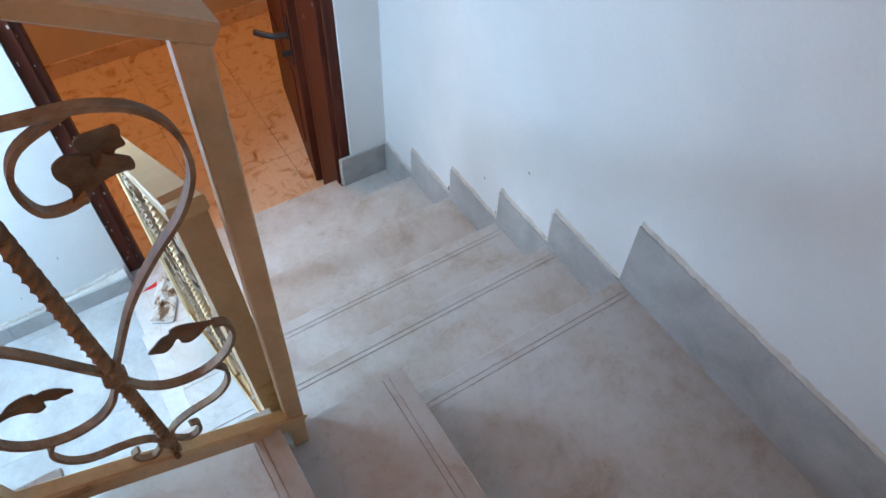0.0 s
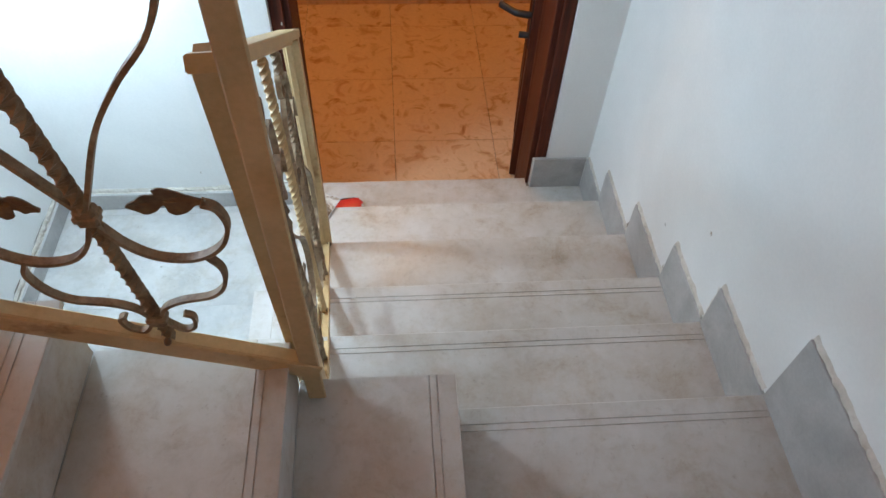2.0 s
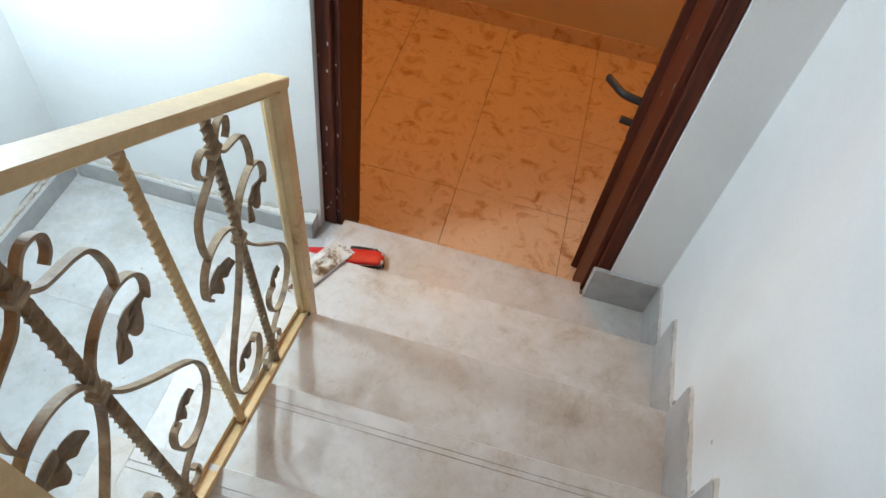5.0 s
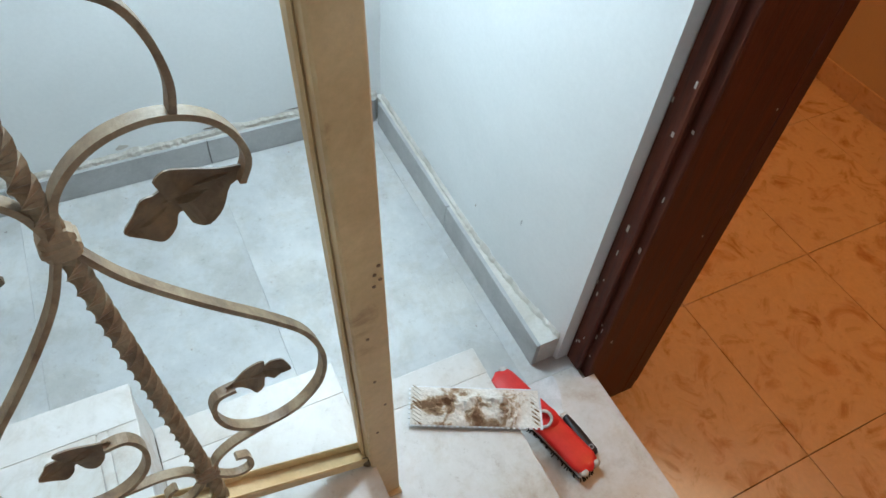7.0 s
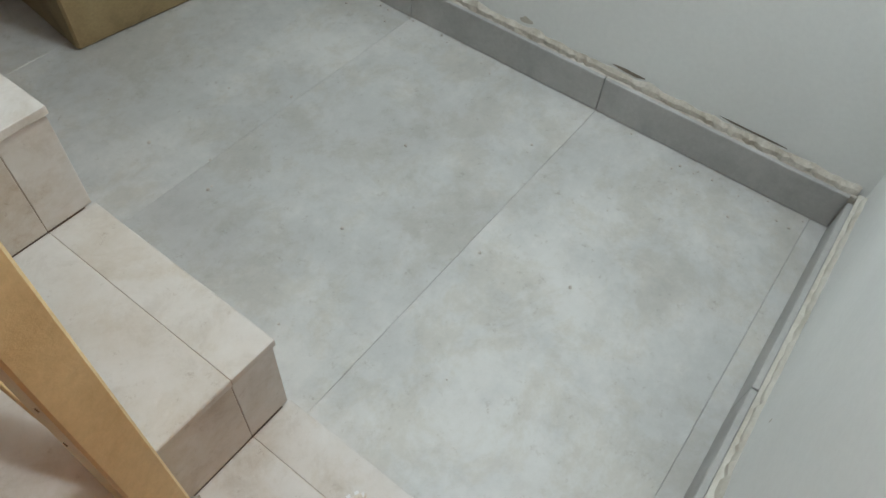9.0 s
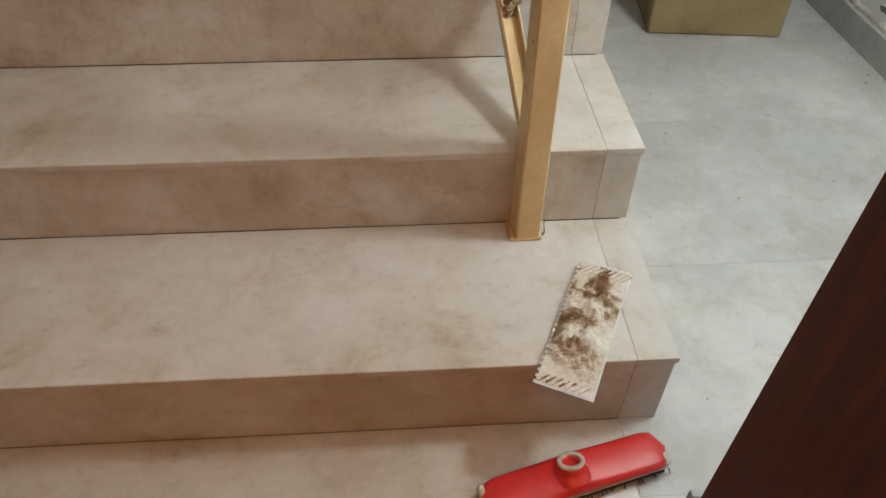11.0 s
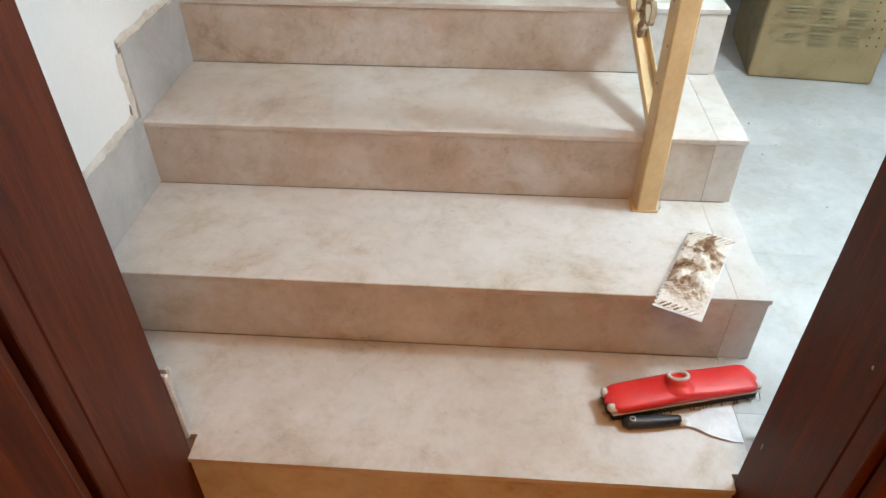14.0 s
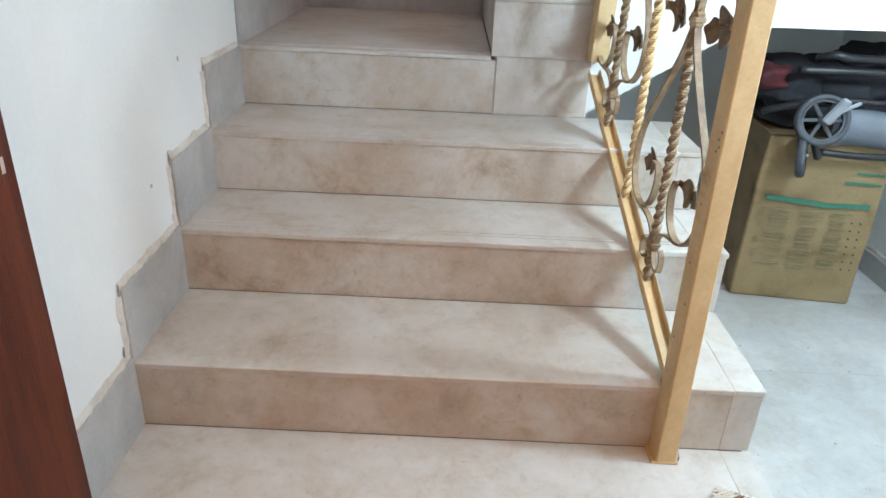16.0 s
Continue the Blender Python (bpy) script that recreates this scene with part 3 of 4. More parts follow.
LEAF = [(0, -0.006), (0.016, -0.010), (0.032, -0.025), (0.050, -0.031), (0.061, -0.024), (0.060, -0.015), (0.066, -0.013), (0.074, -0.020), (0.088, -0.022), (0.098, -0.012), (0.108, 0.003), (0.094, 0.010),
        (0.082, 0.017), (0.072, 0.013), (0.063, 0.015), (0.066, 0.025), (0.053, 0.031), (0.040, 0.021), (0.020, 0.009), (0, 0.006)]


class Plane:
    """A railing's plane: base point, direction along the run, lean along the run and out of it above the height z0."""

    def __init__(self, base, along, lean, tilt, z0):
        self.lean, self.tilt, self.z0 = lean, tilt, z0
        self.o, self.a = Vector(base), Vector(along).normalized()
        self.n = self.a.cross(Vector((0, 0, 1)))

    def at(self, u, z, out=0.0):
        return Vector((self.o.x, self.o.y, 0)) + self.a * (u + self.lean * (z - self.z0)) + Vector((0, 0, z)) + self.n * (out + self.tilt * (z - self.z0))


def twisted_bar(pl, u, z0, z1, parent, mat="iron", turn=0.42):
    n = int((z1 - z0) / 0.006)
    path = [pl.at(u, z0 + (z1 - z0) * i / n) for i in range(n + 1)]
    return part("twisted_bar", sweep(bmesh.new(), path, pl.a, 0.0170, 0.0170, turn), M[mat], parent)


def leaf_shape(pl, p0, p1, parent, width):
    """A lobed sheet-iron leaf from its stem at p0 to its tip at p1, slightly cupped, with a raised midrib."""
    bm = bmesh.new()
    d = Vector((p1[0] - p0[0], p1[1] - p0[1]))
    k = d.length / 0.108
    ca, sa = d.x / d.length, d.y / d.length
    outline = smooth_path([(p, q, 0) for p, q in LEAF], 3)

    def at(p, q, lift):
        return pl.at(p0[0] + p * ca - q * sa, p0[1] + p * sa + q * ca, lift)
    for sgn in (1, -1):
        ring, ribs = [], []
        for v in outline:
            p, q = v.x * k, v.y * k * width
            lift = 0.012 * math.sin(p * 30) - 7.0 * q * q
            ring.append(bm.verts.new(at(p, q, lift + sgn * 0.0012)))
            ribs.append(bm.verts.new(at(p, q * 0.15, lift + 0.0025 + sgn * 0.0012)))
        n = len(ring)
        for i in range(n):
            bm.faces.new((ring[i], ring[(i + 1) % n], ribs[(i + 1) % n], ribs[i]))
        bm.faces.new(ribs)
        if sgn > 0:
            first = ring
        else:
            for i in range(n):
                bm.faces.new((first[i], first[(i + 1) % n], ring[(i + 1) % n], ring[i]))
    return part("leaf", bm, M["leafpaint"], parent)


def motif(pl, u0, zk, strokes, leaves, collars, parent):
    """Scrolls, leaves, curls and collars on both sides of a bar; zk is the height of the middle collar."""
    for side in (1, -1):
        for name, w, pts in strokes:
            path = smooth_path([pl.at(u0 + side * p, zk + q) for p, q in pts], 5)
            part(name, sweep(bmesh.new(), path, pl.n, w, 0.0065), M["iron"], parent)
        for a, b, width in leaves:
            leaf_shape(pl, (u0 + side * a[0], zk + a[1]), (u0 + side * b[0], zk + b[1]), parent, width)
    for q in collars:
        c = pl.at(u0, zk + q)
        bm = bmesh.new()
        add_box(bm, (-0.015, -0.012, -0.017), (0.015, 0.012, 0.017), 0.005)
        add_box(bm, (-0.017, -0.0135, -0.006), (0.017, 0.0135, 0.006), 0.003)
        bm.transform(Matrix.Translation(c) @ Matrix((pl.a, pl.n, (0, 0, 1))).transposed().to_4x4())
        part("collar", bm, M["iron"], parent)


def rail(pl, pts, w, h, name, parent, mat="cream", label=""):
    path = [pl.at(u, z, o) for u, z, o in pts]
    bm = sweep(bmesh.new(), path, pl.n, w, h)
    bmesh.ops.bevel(bm, geom=[e for e in bm.edges if e.calc_length() > 0.1], offset=0.003, segments=1, affect="EDGES")
    return part(name, bm, M[mat], parent, label)


def weld(pl, u, z, out, size, parent, seed):
    """A rough blob of weld metal where two bars meet."""
    bm = bmesh.new()
    bmesh.ops.create_icosphere(bm, subdivisions=2, radius=size)
    for v in bm.verts:
        v.co *= 1 + 0.5 * noise.noise(v.co * 90 + Vector((seed, 0, 0)))
    bm.transform(Matrix.Translation(pl.at(u, z, out)))
    return part("weld", bm, M["leafpaint"], parent, "rusty weld bead", True)


# lower railing
P1 = Plane((1.172, 0.530, 0), (-0.095, 0.985, 0), 0.050, 0.03, 0.17)
L1 = 0.985
rail_low = tagged(empty("stair_railing", (1.170, 0.52, Z[1])), "cream-painted wrought-iron railing with scrolls and leaves on the lower flight", "railing")
SL1 = 0.53


def zb1(u):
    return 0.330 + SL1 * u


post_low = rail(P1, [(-0.002, Z[1] + 0.001, 0), (-0.002, 1.275, -0.020)], 0.046, 0.052, "post", rail_low)
rail(P1, [(0.0265, zb1(0.03), 0.006), (0.0265, 1.262, -0.014)], 0.020, 0.006, "post_flange", rail_low)
bm = bmesh.new()
add_box(bm, (1.170 - 0.030, 0.530 - 0.030, Z[1]), (1.170 + 0.030, 0.530 + 0.032, Z[1] + 0.006), 0.002)
part("foot_plate", bm, M["cream"], rail_low)
bm = bmesh.new()
bmesh.ops.create_icosphere(bm, subdivisions=3, radius=1.0)
for v in bm.verts:
    k = 1 + 0.35 * noise.noise(v.co * 2.4 + Vector((4, 0, 0)))
    v.co = Vector((1.178 + v.co.x * 0.034 * k, 0.540 + v.co.y * 0.030 * k, Z[1] + 0.0002 + max(0.0, v.co.z) * 0.016 * k))
part("mortar_collar", bm, M["plaster"], rail_low, "rough dirty mortar round the foot of the post", True)
part("newel", sweep(bmesh.new(), [P1.at(L1 - 0.078, 0.862, 0.0), P1.at(L1 - 0.097, 1.868, 0.0)], P1.n, 0.050, 0.056), M["cream"], rail_low)
rail(P1, [(0.02, zb1(0.02), 0), (L1 - 0.070, zb1(L1 - 0.070), 0)], 0.036, 0.012, "bottom_rail", rail_low)
rail(P1, [(0.02, zb1(0.02) + 0.012, 0.016), (L1 - 0.070, zb1(L1 - 0.070) + 0.012, 0.016)], 0.005, 0.024, "bottom_flange", rail_low)
rail(P1, [(0.03, zb1(0.03) + 0.009, -0.0155), (L1 - 0.070, zb1(L1 - 0.070) + 0.009, -0.0155)], 0.005, 0.018, "bottom_flange", rail_low)
rail(P1, [(0.015, 1.263, -0.018), (L1 - 0.092, 1.850, 0)], 0.020, 0.012, "top_rail", rail_low)
rail(P1, [(-0.028, 1.262, -0.018), (L1 - 0.067, 1.880, 0)], 0.058, 0.024, "handrail", rail_low)
for u in (0.257, 0.720):
    z0 = zb1(u)
    twisted_bar(P1, u, z0, 1.268 + 0.60 * u, rail_low)
    motif(P1, u, z0 + 0.598, LOW_STROKES, LOW_LEAVES, (-0.500, 0.0, 0.270), rail_low)
    weld(P1, u, z0 + 0.008, -0.012, 0.007, rail_low, u * 9)
twisted_bar(P1, 0.485, zb1(0.485), 1.268 + 0.60 * 0.485, rail_low, "cream")
weld(P1, 0.485, zb1(0.485) + 0.008, -0.012, 0.008, rail_low, 3)
weld(P1, 0.028, zb1(0.028) + 0.004, -0.016, 0.009, rail_low, 5)

for u, z in ((-0.020, 0.905), (-0.014, 0.890), (-0.021, 0.878), (-0.012, 0.868), (0.004, 0.760), (0.001, 0.640), (-0.012, 0.555), (0.006, 0.470)):
    c = P1.at(u, z, -0.0234 - 0.020 * (z - 0.17) / 1.1)
    part("drip_mark", revolve(bmesh.new(), [(0.0001, 0.0006), (0.0026, 0.0006), (0.0026, -0.001)], Matrix.Translation(c) @ pose(0, 0, 0, 0, -90, 0), 8), M["leafpaint"], post_low, "small dark chip in the paint")

# upper railing along the second flight
P2 = Plane((0.988, 1.530, 0), (1, 0, 0), 0.0, -0.12, 1.03)
rail_up = tagged(empty("stair_railing", (1.1, 1.530, Z[6])), "cream-painted wrought-iron railing with scrolls and leaves on the upper flight", "railing")
SL2 = 0.56


def zb2(u):
    return 1.322 + SL2 * (u - 0.326)


L2 = 1.27
rail(P2, [(0.103, Z[6] + 0.001, 0.0), (0.090, 2.205, 0.052)], 0.032, 0.026, "end_post", rail_up)
rail(P2, [(0.098, Z[6] + 0.001, -0.018), (0.085, 2.205, 0.034)], 0.006, 0.038, "end_flange", rail_up)
rail(P2, [(0.090, zb2(0.090) - 0.012, 0), (L2, zb2(L2) - 0.012, 0)], 0.030, 0.030, "bottom_rail", rail_up)
rail(P2, [(0.082, zb2(0.082) - 0.020, -0.0175), (L2, zb2(L2) - 0.020, -0.0175)], 0.005, 0.046, "bottom_flange", rail_up)
rail(P2, [(0.062, 2.205, 0.056), (L2, 2.205 + 0.56 * (L2 - 0.055), 0.056)], 0.064, 0.026, "handrail", rail_up)
for u in (0.326, 0.860):
    z0 = zb2(u)
    twisted_bar(P2, u, z0, 2.20 + 0.56 * (u - 0.06), rail_up)
    motif(P2, u, z0 + 0.376, HIGH_STROKES, HIGH_LEAVES, (-0.300, 0.0, 0.512), rail_up)
    weld(P2, u, z0 + 0.006, -0.014, 0.008, rail_up, u * 7)
for u in (0.565, 1.15):
    rail(P2, [(u, zb2(u), 0), (u, 2.20 + 0.56 * (u - 0.06), 0)], 0.030, 0.014, "post", rail_up)
    weld(P2, u, zb2(u) + 0.004, -0.016, 0.009, rail_up, u * 5)

# ---- cardboard box under the upper flight ----
carton = tagged(empty("cardboard_box", (1.748, 1.632, 0.0), -6.3), "worn brown cardboard box printed with a green band and faded text", "box")
BW, BD, BH = 0.425, 0.40, 0.615


def local(bm, m):
    bm.transform(m)
    return bm


CM = pose(1.748, 1.632, 0.0, 0, 0, -6.3)
bm = box((0, 0, 0.001), (BW, BD, BH), 0.006)
bmesh.ops.subdivide_edges(bm, edges=[e for e in bm.edges if e.calc_length() > 0.2], cuts=7, use_grid_fill=True)
for v in bm.verts:
    d = noise.noise_vector(v.co * 6.0) * 0.006
    if v.co.z > 0.02:
        v.co += d
    v.co.x += 0.018 * (v.co.z / BH) ** 2 * (0.5 - v.co.x / BW)
part("body", local(bm, CM), M["card"], carton, smooth=False)
for k, (a, b) in enumerate(((0.002, 0.197), (0.203, 0.398))):
    part("flap", local(box((0.004, a, BH + 0.002), (BW - 0.004, b, BH + 0.006), 0.001), CM), M["card"], carton)


def print_bar(x, z, w, h, mat="ink", tilt=0.0):
    bm = bmesh.new()
    add_box(bm, (-w / 2, -0.0085, -h / 2), (w / 2, -0.0065, h / 2))
    bm.transform(CM @ pose(x, 0, z, 0, tilt, 0))
    part("print", bm, M[mat], carton)


print_bar(0.135, 0.392, 0.19, 0.017, "green", 4)
print_bar(0.310, 0.386, 0.16, 0.017, "green", -2)
print_bar(0.345, 0.470, 0.12, 0.008, "green", 1)
print_bar(0.360, 0.505, 0.09, 0.007, "green", 1)
rng = random.Random(5)
for r in range(8):
    z = 0.355 - r * 0.030
    for c in range(3):
        w = rng.uniform(0.05, 0.085)
        print_bar(0.105 + c * 0.098 + rng.uniform(-0.008, 0.008), z, w, 0.007, "ink", rng.uniform(-1, 2))
        if rng.random() < 0.6:
            print_bar(0.100 + c * 0.098, z - 0.011, w * 0.8, 0.005, "ink", rng.uniform(-1, 2))
    if r % 2 == 0:
        bm = bmesh.new()
        revolve(bm, [(0.0065, -0.001), (0.010, -0.001), (0.010, 0.001), (0.0065, 0.001), (0.0065, -0.001)], CM @ pose(0.042, -0.0075, z, 90), 14)
        part("print", bm, M["ink"], carton)
    for c in range(2):
        if r > 0:
            bm = bmesh.new()
            revolve(bm, [(0.0001, 0.001), (0.0032, 0.001), (0.0032, -0.001)], CM @ pose(0.345 + c * 0.030 + r * 0.002, -0.0075, z, 90), 8)
            part("print", bm, M["dark"], carton)

# ---- folded stroller on the box ----
stroller = tagged(empty("stroller", (1.92, 1.75, BH)), "folded black stroller with grey wheels lying on a cardboard box", "stroller")


def lump(name, c, r, mat, seed, label="", rough=0.35):
    bm = bmesh.new()
    bmesh.ops.create_icosphere(bm, subdivisions=4, radius=1.0)
    for v in bm.verts:
        k = 1 + rough * noise.noise(v.co * 1.7 + Vector((seed, 0, 0))) + 0.10 * noise.noise(v.co * 5.0 + Vector((0, seed, 0)))
        q = Vector((math.copysign(abs(v.co.x) ** 0.8, v.co.x), math.copysign(abs(v.co.y) ** 0.8, v.co.y), math.copysign(abs(v.co.z) ** 0.7, v.co.z)))
        v.co = Vector((q.x * r[0] * k, q.y * r[1] * k, q.z * r[2] * k)) + Vector(c)
    return part(name, bm, M[mat], stroller, label, True)


lump("seat", (1.96, 1.80, 0.735), (0.25, 0.17, 0.10), "fabric", 1)
lump("canopy", (1.83, 1.76, 0.775), (0.13, 0.13, 0.075), "fabric", 4)
lump("basket", (2.14, 1.80, 0.800), (0.13, 0.16, 0.10), "fabric", 7)
lump("lining", (1.735, 1.70, 0.800), (0.075, 0.06, 0.045), "redcloth", 9, "dark red lining")
bm = bmesh.new()
cols = []
for i in range(13):
    t = i / 12
    x = 1.905 + 0.36 * t
    cols.append([bm.verts.new((x, 1.575 - 0.035 * math.sin(j / 5 * math.pi * 0.8) + 0.01 * math.sin(t * 9), 0.595 + 0.125 * j / 5 + 0.012 * math.sin(t * 5))) for j in range(6)])
for a, b in zip(cols, cols[1:]):
    for j in range(5):
        bm.faces.new((a[j], b[j], b[j + 1], a[j + 1]))
bmesh.ops.solidify(bm, geom=list(bm.faces), thickness=0.008)
part("footrest", bm, M["greycloth"], stroller, "pale grey footrest panel", True)


def tube(name, pts, r, mat, steps=6):
    return part(name, sweep(bmesh.new(), smooth_path(pts, steps), (0, 0, 1), 2 * r, 2 * r, ring=10), M[mat], stroller, smooth=True)


tube("frame_tube", [(1.78, 1.60, 0.84), (1.93, 1.58, 0.845), (2.10, 1.60, 0.84), (2.28, 1.66, 0.835)], 0.013, "dark")
tube("frame_tube", [(1.84, 1.62, 0.875), (1.87, 1.57, 0.895), (1.95, 1.58, 0.885), (2.30, 1.66, 0.875)], 0.014, "dark")
tube("frame_tube", [(1.89, 1.56, 0.585), (2.05, 1.55, 0.578), (2.30, 1.57, 0.582)], 0.012, "dark")
tube("frame_tube", [(1.93, 1.56, 0.755), (2.10, 1.565, 0.752), (2.32, 1.60, 0.748)], 0.011, "dark")
tube("frame_tube", [(1.72, 1.66, 0.69), (1.80, 1.60, 0.73), (1.90, 1.57, 0.745)], 0.012, "dark")


def wheel(m, r):
    w = part("wheel", revolve(bmesh.new(), [(r - 0.018, -0.012), (r - 0.006, -0.014), (r, -0.008), (r, 0.008), (r - 0.006, 0.014), (r - 0.018, 0.012), (r - 0.018, -0.012)], m, 36), M["rubber"], stroller, "grey rubber caster wheel", True)
    bm = bmesh.new()
    revolve(bm, [(r - 0.024, -0.011), (r - 0.017, -0.011), (r - 0.017, 0.011), (r - 0.024, 0.011), (r - 0.024, -0.011)], m, 36)
    revolve(bm, [(0.0001, -0.014), (0.014, -0.014), (0.014, 0.014), (0.0001, 0.014)], m, 18)
    for k in range(6):
        s = bmesh.new()
        add_box(s, (0.010, -0.006, -0.005), (r - 0.020, 0.006, 0.005), 0.002)
        s.transform(m @ pose(0, 0, 0, 0, 0, 60 * k + 12))
        tmp = bpy.data.meshes.new("spoke")
        s.to_mesh(tmp)
        s.free()
        bm.from_mesh(tmp)
        bpy.data.meshes.remove(tmp)
    part("rim", bm, M["rubber"], w)
    part("hub", revolve(bmesh.new(), [(0.0001, 0.021), (0.006, 0.020), (0.007, 0.014)], m, 14), M["steel"], w)
    return w


wheel(pose(1.862, 1.535, 0.697, 78, 8, -12), 0.083)
wheel(pose(1.838, 1.555, 0.572, 82, 0, 62), 0.074)
fork = bmesh.new()
add_box(fork, (-0.017, -0.006, -0.010), (0.017, 0.006, 0.085), 0.006)
fork.transform(pose(1.864, 1.507, 0.701, 8, 28, -10))
part("fork", fork, M["greyplastic"], stroller, "grey plastic wheel fork")
lever = bmesh.new()
add_box(lever, (-0.006, -0.006, -0.035), (0.006, 0.006, 0.035), 0.004)
lever.transform(pose(1.922, 1.505, 0.747, 0, 62, 0))
part("brake_lever", lever, M["greyplastic"], stroller, "pale grey brake lever")
lever = bmesh.new()
add_box(lever, (-0.010, -0.012, -0.040), (0.010, 0.012, 0.045), 0.005)
lever.transform(pose(1.868, 1.535, 0.600, 0, -30, 20))
part("fork", lever, M["dark"], stroller)

# ---- tools on the first steps ----
trowel = tagged(empty("notched_trowel", (1.19, 0.30, Z[1])), "notched steel trowel loaded with dried mortar lying over a step edge", "trowel")
TM = pose(1.238, 0.286, Z[1] + 0.0105, 0, 0, -26)
TW, TL = 0.094, 0.286
outline = [(-TW / 2, -TL / 2)]
nt = 24
for i in range(nt):
    y0 = -TL / 2 + TL * i / nt
    outline += [(-TW / 2, y0), (-TW / 2, y0 + TL / nt * 0.5), (-TW / 2 + 0.005, y0 + TL / nt * 0.5), (-TW / 2 + 0.005, y0 + TL / nt)]
outline = outline[1:]
outline += [(-TW / 2 + 0.004, TL / 2)]
for i in range(8):
    x0 = -TW / 2 + 0.006 + (TW - 0.006) * i / 8
    s = (TW - 0.006) / 8
    outline += [(x0, TL / 2), (x0 + s * 0.5, TL / 2), (x0 + s * 0.5, TL / 2 - 0.005), (x0 + s, TL / 2 - 0.005)]
outline += [(TW / 2, -TL / 2)]
clean = [outline[0]]
for p in outline[1:]:
    if (Vector(p) - Vector(clean[-1])).length > 1e-5:
        clean.append(p)
part("blade", local(prism(clean, "z", 0.0, 0.0022), TM), M["dustblade"], trowel, "notched steel plate smeared with mortar")
part("spine", local(box((-0.012, -0.10, -0.0100), (0.012, 0.13, 0.0), 0.003), TM), M["steel"], trowel)
bm = bmesh.new()
NX, NY = 26, 64
grid = []
for i in range(NX + 1):
    row = []
    for j in range(NY + 1):
        u, v = i / NX, j / NY
        x, y = (u - 0.5) * TW * 0.93, (v - 0.5) * TL * 0.97
        edge = min(u, 1 - u) * 2.6
        end = min((v - 0.10) * 6, (0.90 - v) * 6)
        mass = max(0.0, min(1.0, edge)) * max(0.0, min(1.0, end))
        p = Vector((x * 36, y * 36, 3.1))
        h = 0.0004 + mass * (0.011 + 0.020 * noise.noise(p * 0.9) + 0.012 * abs(noise.noise(p * 1.7)) + 0.004 * noise.noise(p * 4.5) + 0.002 * noise.noise(p * 11))
        h = max(0.0003 + 0.0006 * max(0, noise.noise(p * 3)), h)
        row.append(bm.verts.new((x, y, 0.0022 + h)))
    grid.append(row)
for i in range(NX):
    for j in range(NY):
        bm.faces.new((grid[i][j], grid[i + 1][j], grid[i + 1][j + 1], grid[i][j + 1]))
part("mortar", local(bm, TM), M["mortar"], trowel, "crumbly beige-white dried mortar", False)
for count, gap, y, first, half in ((9, 0.0095, TL / 2 - 0.018, 0.012, 0.012), (7, 0.0105, -TL / 2 + 0.014, 0.014, 0.010)):
    for i in range(count):
        s = box((-0.0014, -half, 0.0022), (0.0014, half, 0.0048))
        s.transform(pose(-TW / 2 + first + i * gap, y, 0, 0, 0, -38))
        part("mortar_ridge", local(s, TM), M["mortar"], trowel)

brush = tagged(empty("broom_head", (1.197, 0.100, 0.0)), "red plastic broom head with dark bristles lying on the tiles", "broom head")
BM = pose(1.206, 0.104, -0.004, 0, 0, 14.8)
DROP = 0.006
bl, bw = 0.322, 0.068
bm = bmesh.new()
rings = []
for i in range(25):
    t = i / 24
    x = (t - 0.5) * bl
    end = min(1.0, math.sqrt(max(0.0, 1 - (abs(t - 0.5) * 2) ** 14)) + 0.03)
    sag = -0.006 * (abs(t - 0.5) * 2) ** 2
    mid = 0.006 * math.exp(-((t - 0.5) / 0.10) ** 2)
    vs = []
    for j in range(12):
        a = 2 * math.pi * j / 12
        cy, cz = math.copysign(abs(math.cos(a)) ** 0.5, math.cos(a)), math.copysign(abs(math.sin(a)) ** 0.45, math.sin(a))
        vs.append(bm.verts.new((x, cy * bw / 2 * end, 0.046 - DROP + sag + cz * (0.0095 + (mid if cz > 0 else 0)) * (0.4 + 0.6 * end))))
    rings.append(vs)
for a, b in zip(rings, rings[1:]):
    for j in range(12):
        bm.faces.new((a[j], a[(j + 1) % 12], b[(j + 1) % 12], b[j]))
bm.faces.new(rings[0][::-1])
bm.faces.new(rings[-1])
part("body", local(bm, BM), M["red"], brush, "scuffed red plastic body", True)
SM = BM @ pose(-0.008, 0.004, 0.056 - DROP, -24, 0, 0)
part("socket", revolve(bmesh.new(), [(0.034, -0.008), (0.027, 0.000), (0.0225, 0.006), (0.0215, 0.016), (0.0150, 0.017), (0.0140, -0.002), (0.0001, -0.003)], SM, 24), M["red"], brush, "red screw socket with a worn pale rim", True)
part("rim", revolve(bmesh.new(), [(0.0220, 0.0145), (0.0218, 0.0180), (0.0150, 0.0180), (0.0148, 0.0145)], SM, 24), M["chip"], brush, "worn pale rim", True)
part("trim", local(box((-bl / 2 + 0.006, -bw / 2 + 0.001, 0.0265), (bl / 2 - 0.006, bw / 2 - 0.001, 0.0300), 0.0015), BM), M["chip"], brush, "pale dusty lower edge")
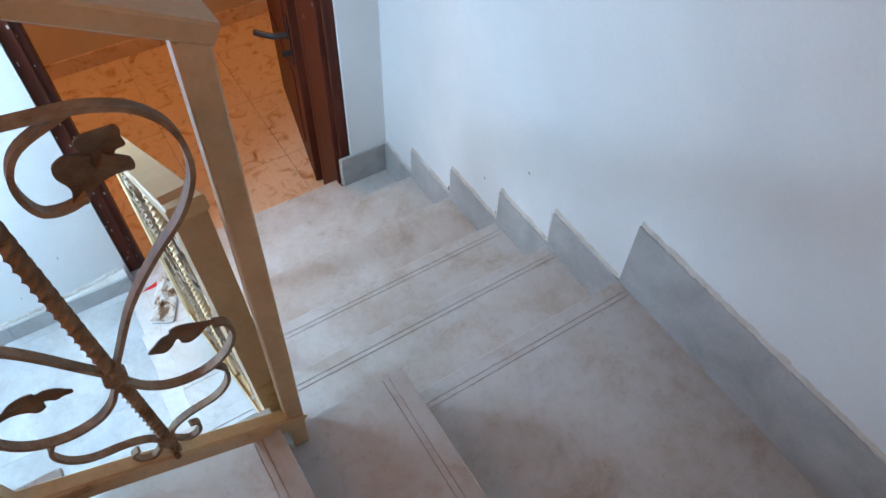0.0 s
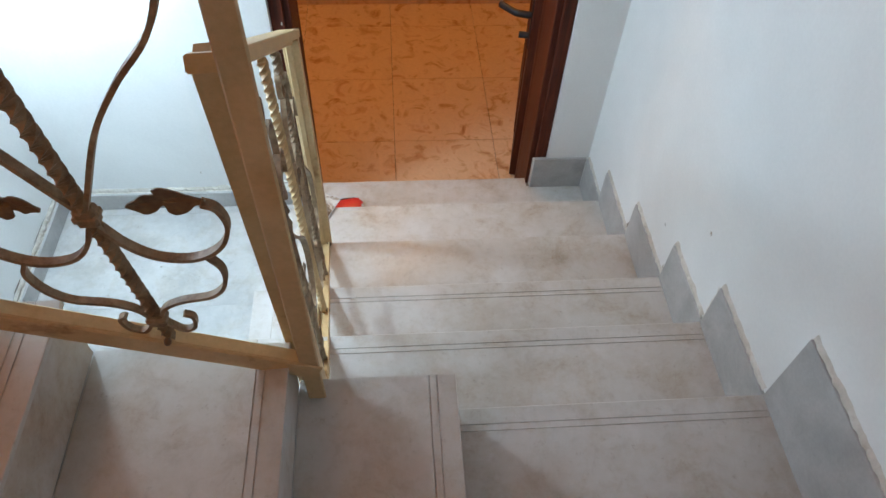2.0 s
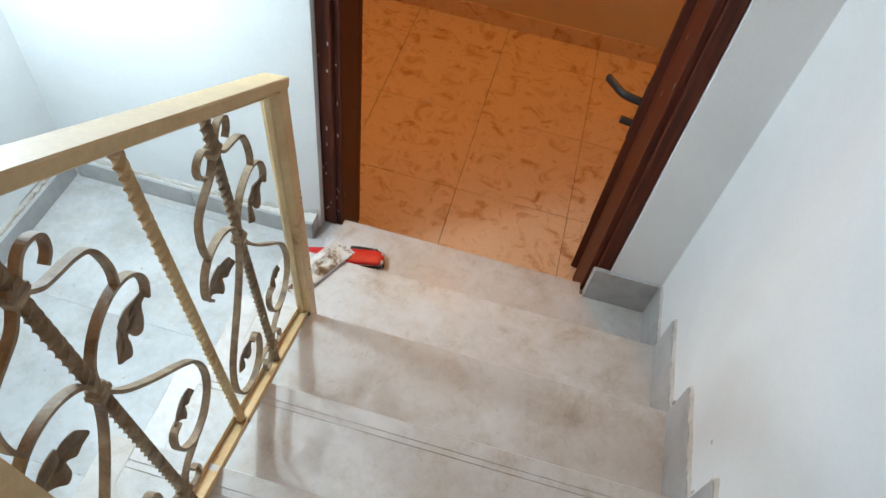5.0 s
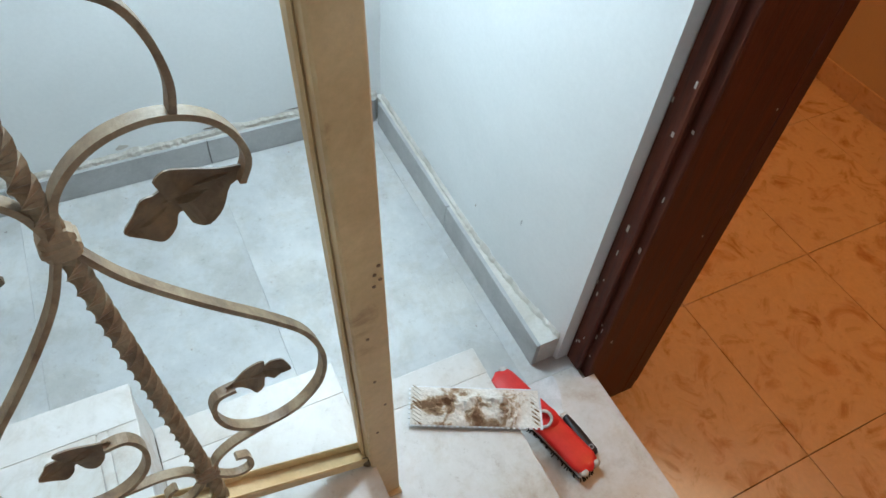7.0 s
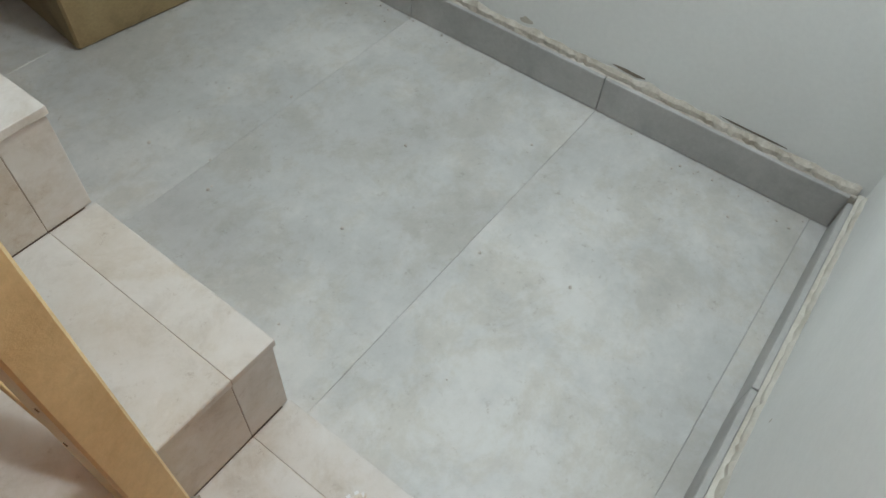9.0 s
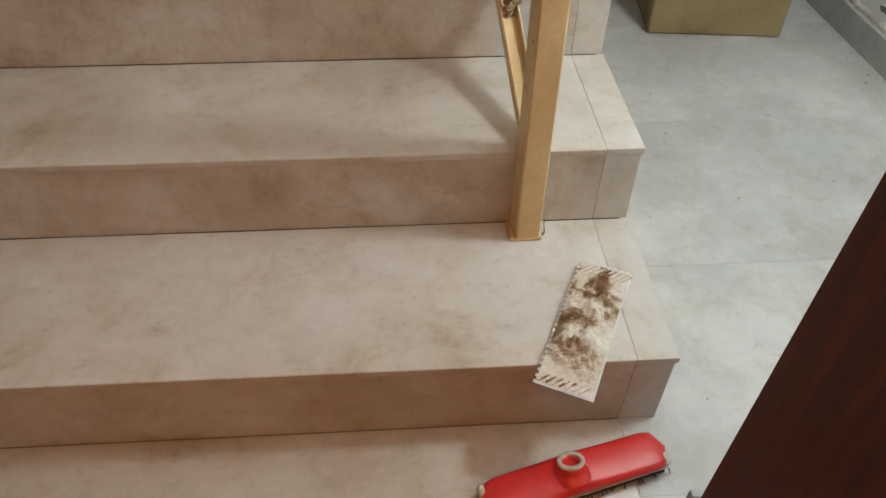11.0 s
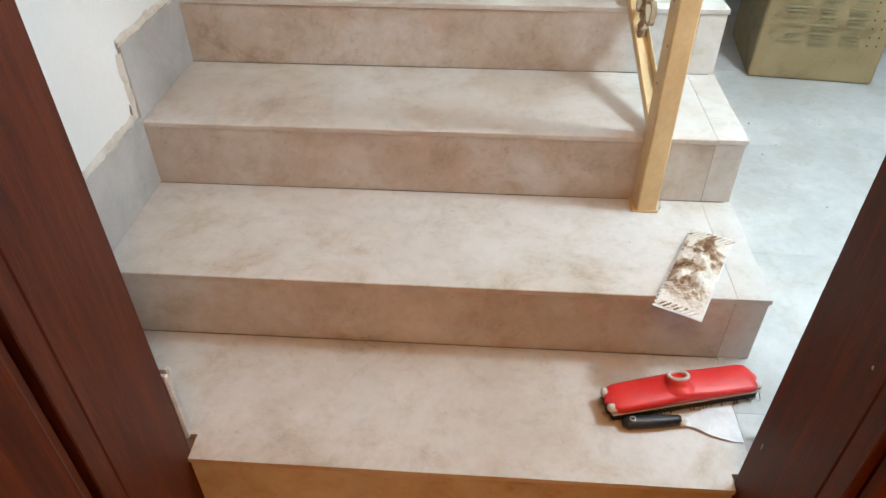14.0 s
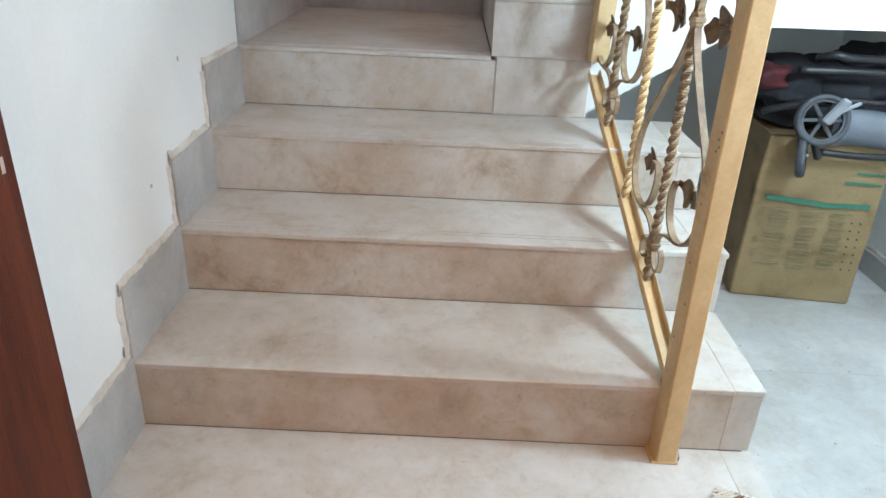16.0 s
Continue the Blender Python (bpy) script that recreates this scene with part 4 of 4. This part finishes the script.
for sx, sy in ((-1, -1), (-1, 1), (1, -1)):
    bm = bmesh.new()
    bmesh.ops.create_icosphere(bm, subdivisions=2, radius=1.0)
    for v in bm.verts:
        k = 1 + 0.35 * noise.noise(v.co * 2.1 + Vector((sx, sy, 0)))
        v.co = Vector((v.co.x * 0.012 * k + sx * (bl / 2 - 0.0105), v.co.y * 0.012 * k + sy * (bw / 2 - 0.0150), v.co.z * 0.0080 * k + 0.0355))
    part("worn_corner", local(bm, BM), M["chip"], brush, "pale worn plastic corner", True)
rng = random.Random(2)
bm = bmesh.new()
for i in range(900):
    x, y = rng.uniform(-bl / 2 + 0.008, bl / 2 - 0.008), rng.uniform(-bw / 2 + 0.005, bw / 2 - 0.005)
    sx, sy = x + x / bl * 0.02 + rng.uniform(-0.006, 0.006), y * 1.12 + rng.uniform(-0.006, 0.006)
    w = 0.0012
    a, b, c, d = (x - w, y, 0.028), (x + w, y, 0.028), (sx + w, sy + w, 0.0048), (sx - w, sy - w, 0.0048)
    e = (x, y + w * 1.6, 0.028)
    va, vb, vc, vd, ve = [bm.verts.new(p) for p in (a, b, c, d, e)]
    bm.faces.new((va, vb, vc, vd))
    bm.faces.new((vb, ve, vc))
    bm.faces.new((ve, va, vd, vc))
add_box(bm, (-bl / 2 + 0.010, -bw / 2 + 0.006, 0.0075), (bl / 2 - 0.010, bw / 2 - 0.006, 0.0275))
tagged(part("bristles", local(bm, BM), M["bristle"], brush, "dark stiff bristles"), kind="stuff")

knife = tagged(empty("putty_knife", (1.14, 0.04, 0.0)), "putty knife with black handle and dusty steel blade on the tiles", "putty knife")
KM = pose(1.084, 0.028, 0.0, 0, 0, 7)
bm = bmesh.new()
rings = []
for i in range(13):
    t = i / 12
    wv = 0.0125 + 0.003 * math.sin(t * math.pi) - 0.003 * t + (0.002 if t < 0.1 else 0)
    wv *= min(1.0, 0.55 + t * 6)
    vs = []
    for j in range(10):
        a = 2 * math.pi * j / 10
        vs.append(bm.verts.new((t * 0.112, math.cos(a) * wv, 0.0125 + math.sin(a) * 0.0105 * min(1.0, 0.6 + t * 5))))
    rings.append(vs)
for a, b in zip(rings, rings[1:]):
    for j in range(10):
        bm.faces.new((a[j], a[(j + 1) % 10], b[(j + 1) % 10], b[j]))
bm.faces.new(rings[0][::-1])
bm.faces.new(rings[-1])
handle = part("handle", local(bm, KM), M["dark"], knife, "black plastic handle", True)
part("hole_ring", revolve(bmesh.new(), [(0.004, 0.0), (0.004, 0.003), (0.0062, 0.003), (0.0062, 0.0)], KM @ pose(0.018, 0, 0.0215), 16), M["greyplastic"], handle)
part("ferrule", local(box((0.108, -0.011, 0.004), (0.122, 0.011, 0.019), 0.003), KM), M["mortar"], knife, "mortar-caked ferrule")
part("blade", local(prism([(0.118, -0.009), (0.135, -0.012), (0.165, -0.034), (0.200, -0.048), (0.219, -0.050), (0.227, 0.000), (0.226, 0.046), (0.205, 0.044), (0.170, 0.030), (0.135, 0.012), (0.118, 0.009)], "z", 0.0095, 0.0112), KM @ pose(0, 0, 0, 0, 2.2, 0)), M["dustblade"], knife, "flared dusty steel blade")

# ---- marks on the walls ----
rng = random.Random(21)


def mark(points, normal, seed, mat):
    """A scuff: a thin uneven patch lying on a wall."""
    c, n = Vector(points[0]), Vector(normal)
    side = Vector((0, 0, 1)).cross(n)
    up = Vector((0, 0, 1))
    w, h = points[1]
    bm = bmesh.new()
    ring = []
    for k in range(11):
        a = 2 * math.pi * k / 11
        r = 0.6 + 0.6 * rng.random()
        ring.append(bm.verts.new(c + side * math.cos(a) * w * r + up * math.sin(a) * h * r + n * 0.0012))
    mid = bm.verts.new(c + n * 0.0016)
    for k in range(11):
        bm.faces.new((mid, ring[k], ring[(k + 1) % 11]))
    return tagged(link_mesh("wall_scuff", bm, M[mat]), "small chipped scuff in the white wall paint", "scuff", kind="structure")


mark(((1.551, YH + 0.0085, 0.337), (0.003, 0.012)), (0, 1, 0), 1, "skirt")
mark(((1.75, YH + 0.008, 0.20), (0.003, 0.006)), (0, 1, 0), 2, "plaster")
mark(((0.0, 0.78, 0.66), (0.008, 0.006)), (1, 0, 0), 3, "skirt")
mark(((0.0, 1.02, 0.90), (0.007, 0.008)), (1, 0, 0), 4, "plaster")
mark(((0.0, 0.535, 0.375), (0.006, 0.016)), (1, 0, 0), 5, "core")
mark(((0.0, 0.87, 0.545), (0.006, 0.010)), (1, 0, 0), 6, "plaster")
mark(((XH, 0.55, 0.116), (0.045, 0.005)), (-1, 0, 0), 7, "core")
mark(((XH, 0.26, 0.114), (0.075, 0.003)), (-1, 0, 0), 8, "grout")
mark(((XH, 1.25, 0.118), (0.030, 0.006)), (-1, 0, 0), 9, "plaster")
mark(((XH, 0.82, 0.122), (0.020, 0.010)), (-1, 0, 0), 10, "plaster")
mark(((XH, 1.473, 0.137), (0.034, 0.012)), (-1, 0, 0), 11, "grout")
mark(((XH, 1.319, 0.138), (0.022, 0.012)), (-1, 0, 0), 12, "grout")

# ---- crumbs of plaster on the floor ----
rng = random.Random(44)
bm = bmesh.new()
for k in range(70):
    near_wall = rng.random() < 0.7
    x = XH - 0.035 - abs(rng.gauss(0, 0.05)) if near_wall else rng.uniform(1.45, 2.3)
    y = rng.uniform(0.08, 1.5)
    r = rng.uniform(0.0012, 0.0040)
    g = bmesh.new()
    bmesh.ops.create_icosphere(g, subdivisions=1, radius=r)
    vs = [bm.verts.new((x + v.co.x * rng.uniform(0.7, 1.5), y + v.co.y * rng.uniform(0.7, 1.5), max(0.0002, r * 0.5 + v.co.z * 0.7))) for v in g.verts]
    g.verts.index_update()
    for f in g.faces:
        bm.faces.new([vs[v.index] for v in f.verts])
    g.free()
tagged(link_mesh("plaster_crumbs", bm, M["chip"]), "small pale plaster crumbs scattered on the grey floor", "debris", kind="stuff")
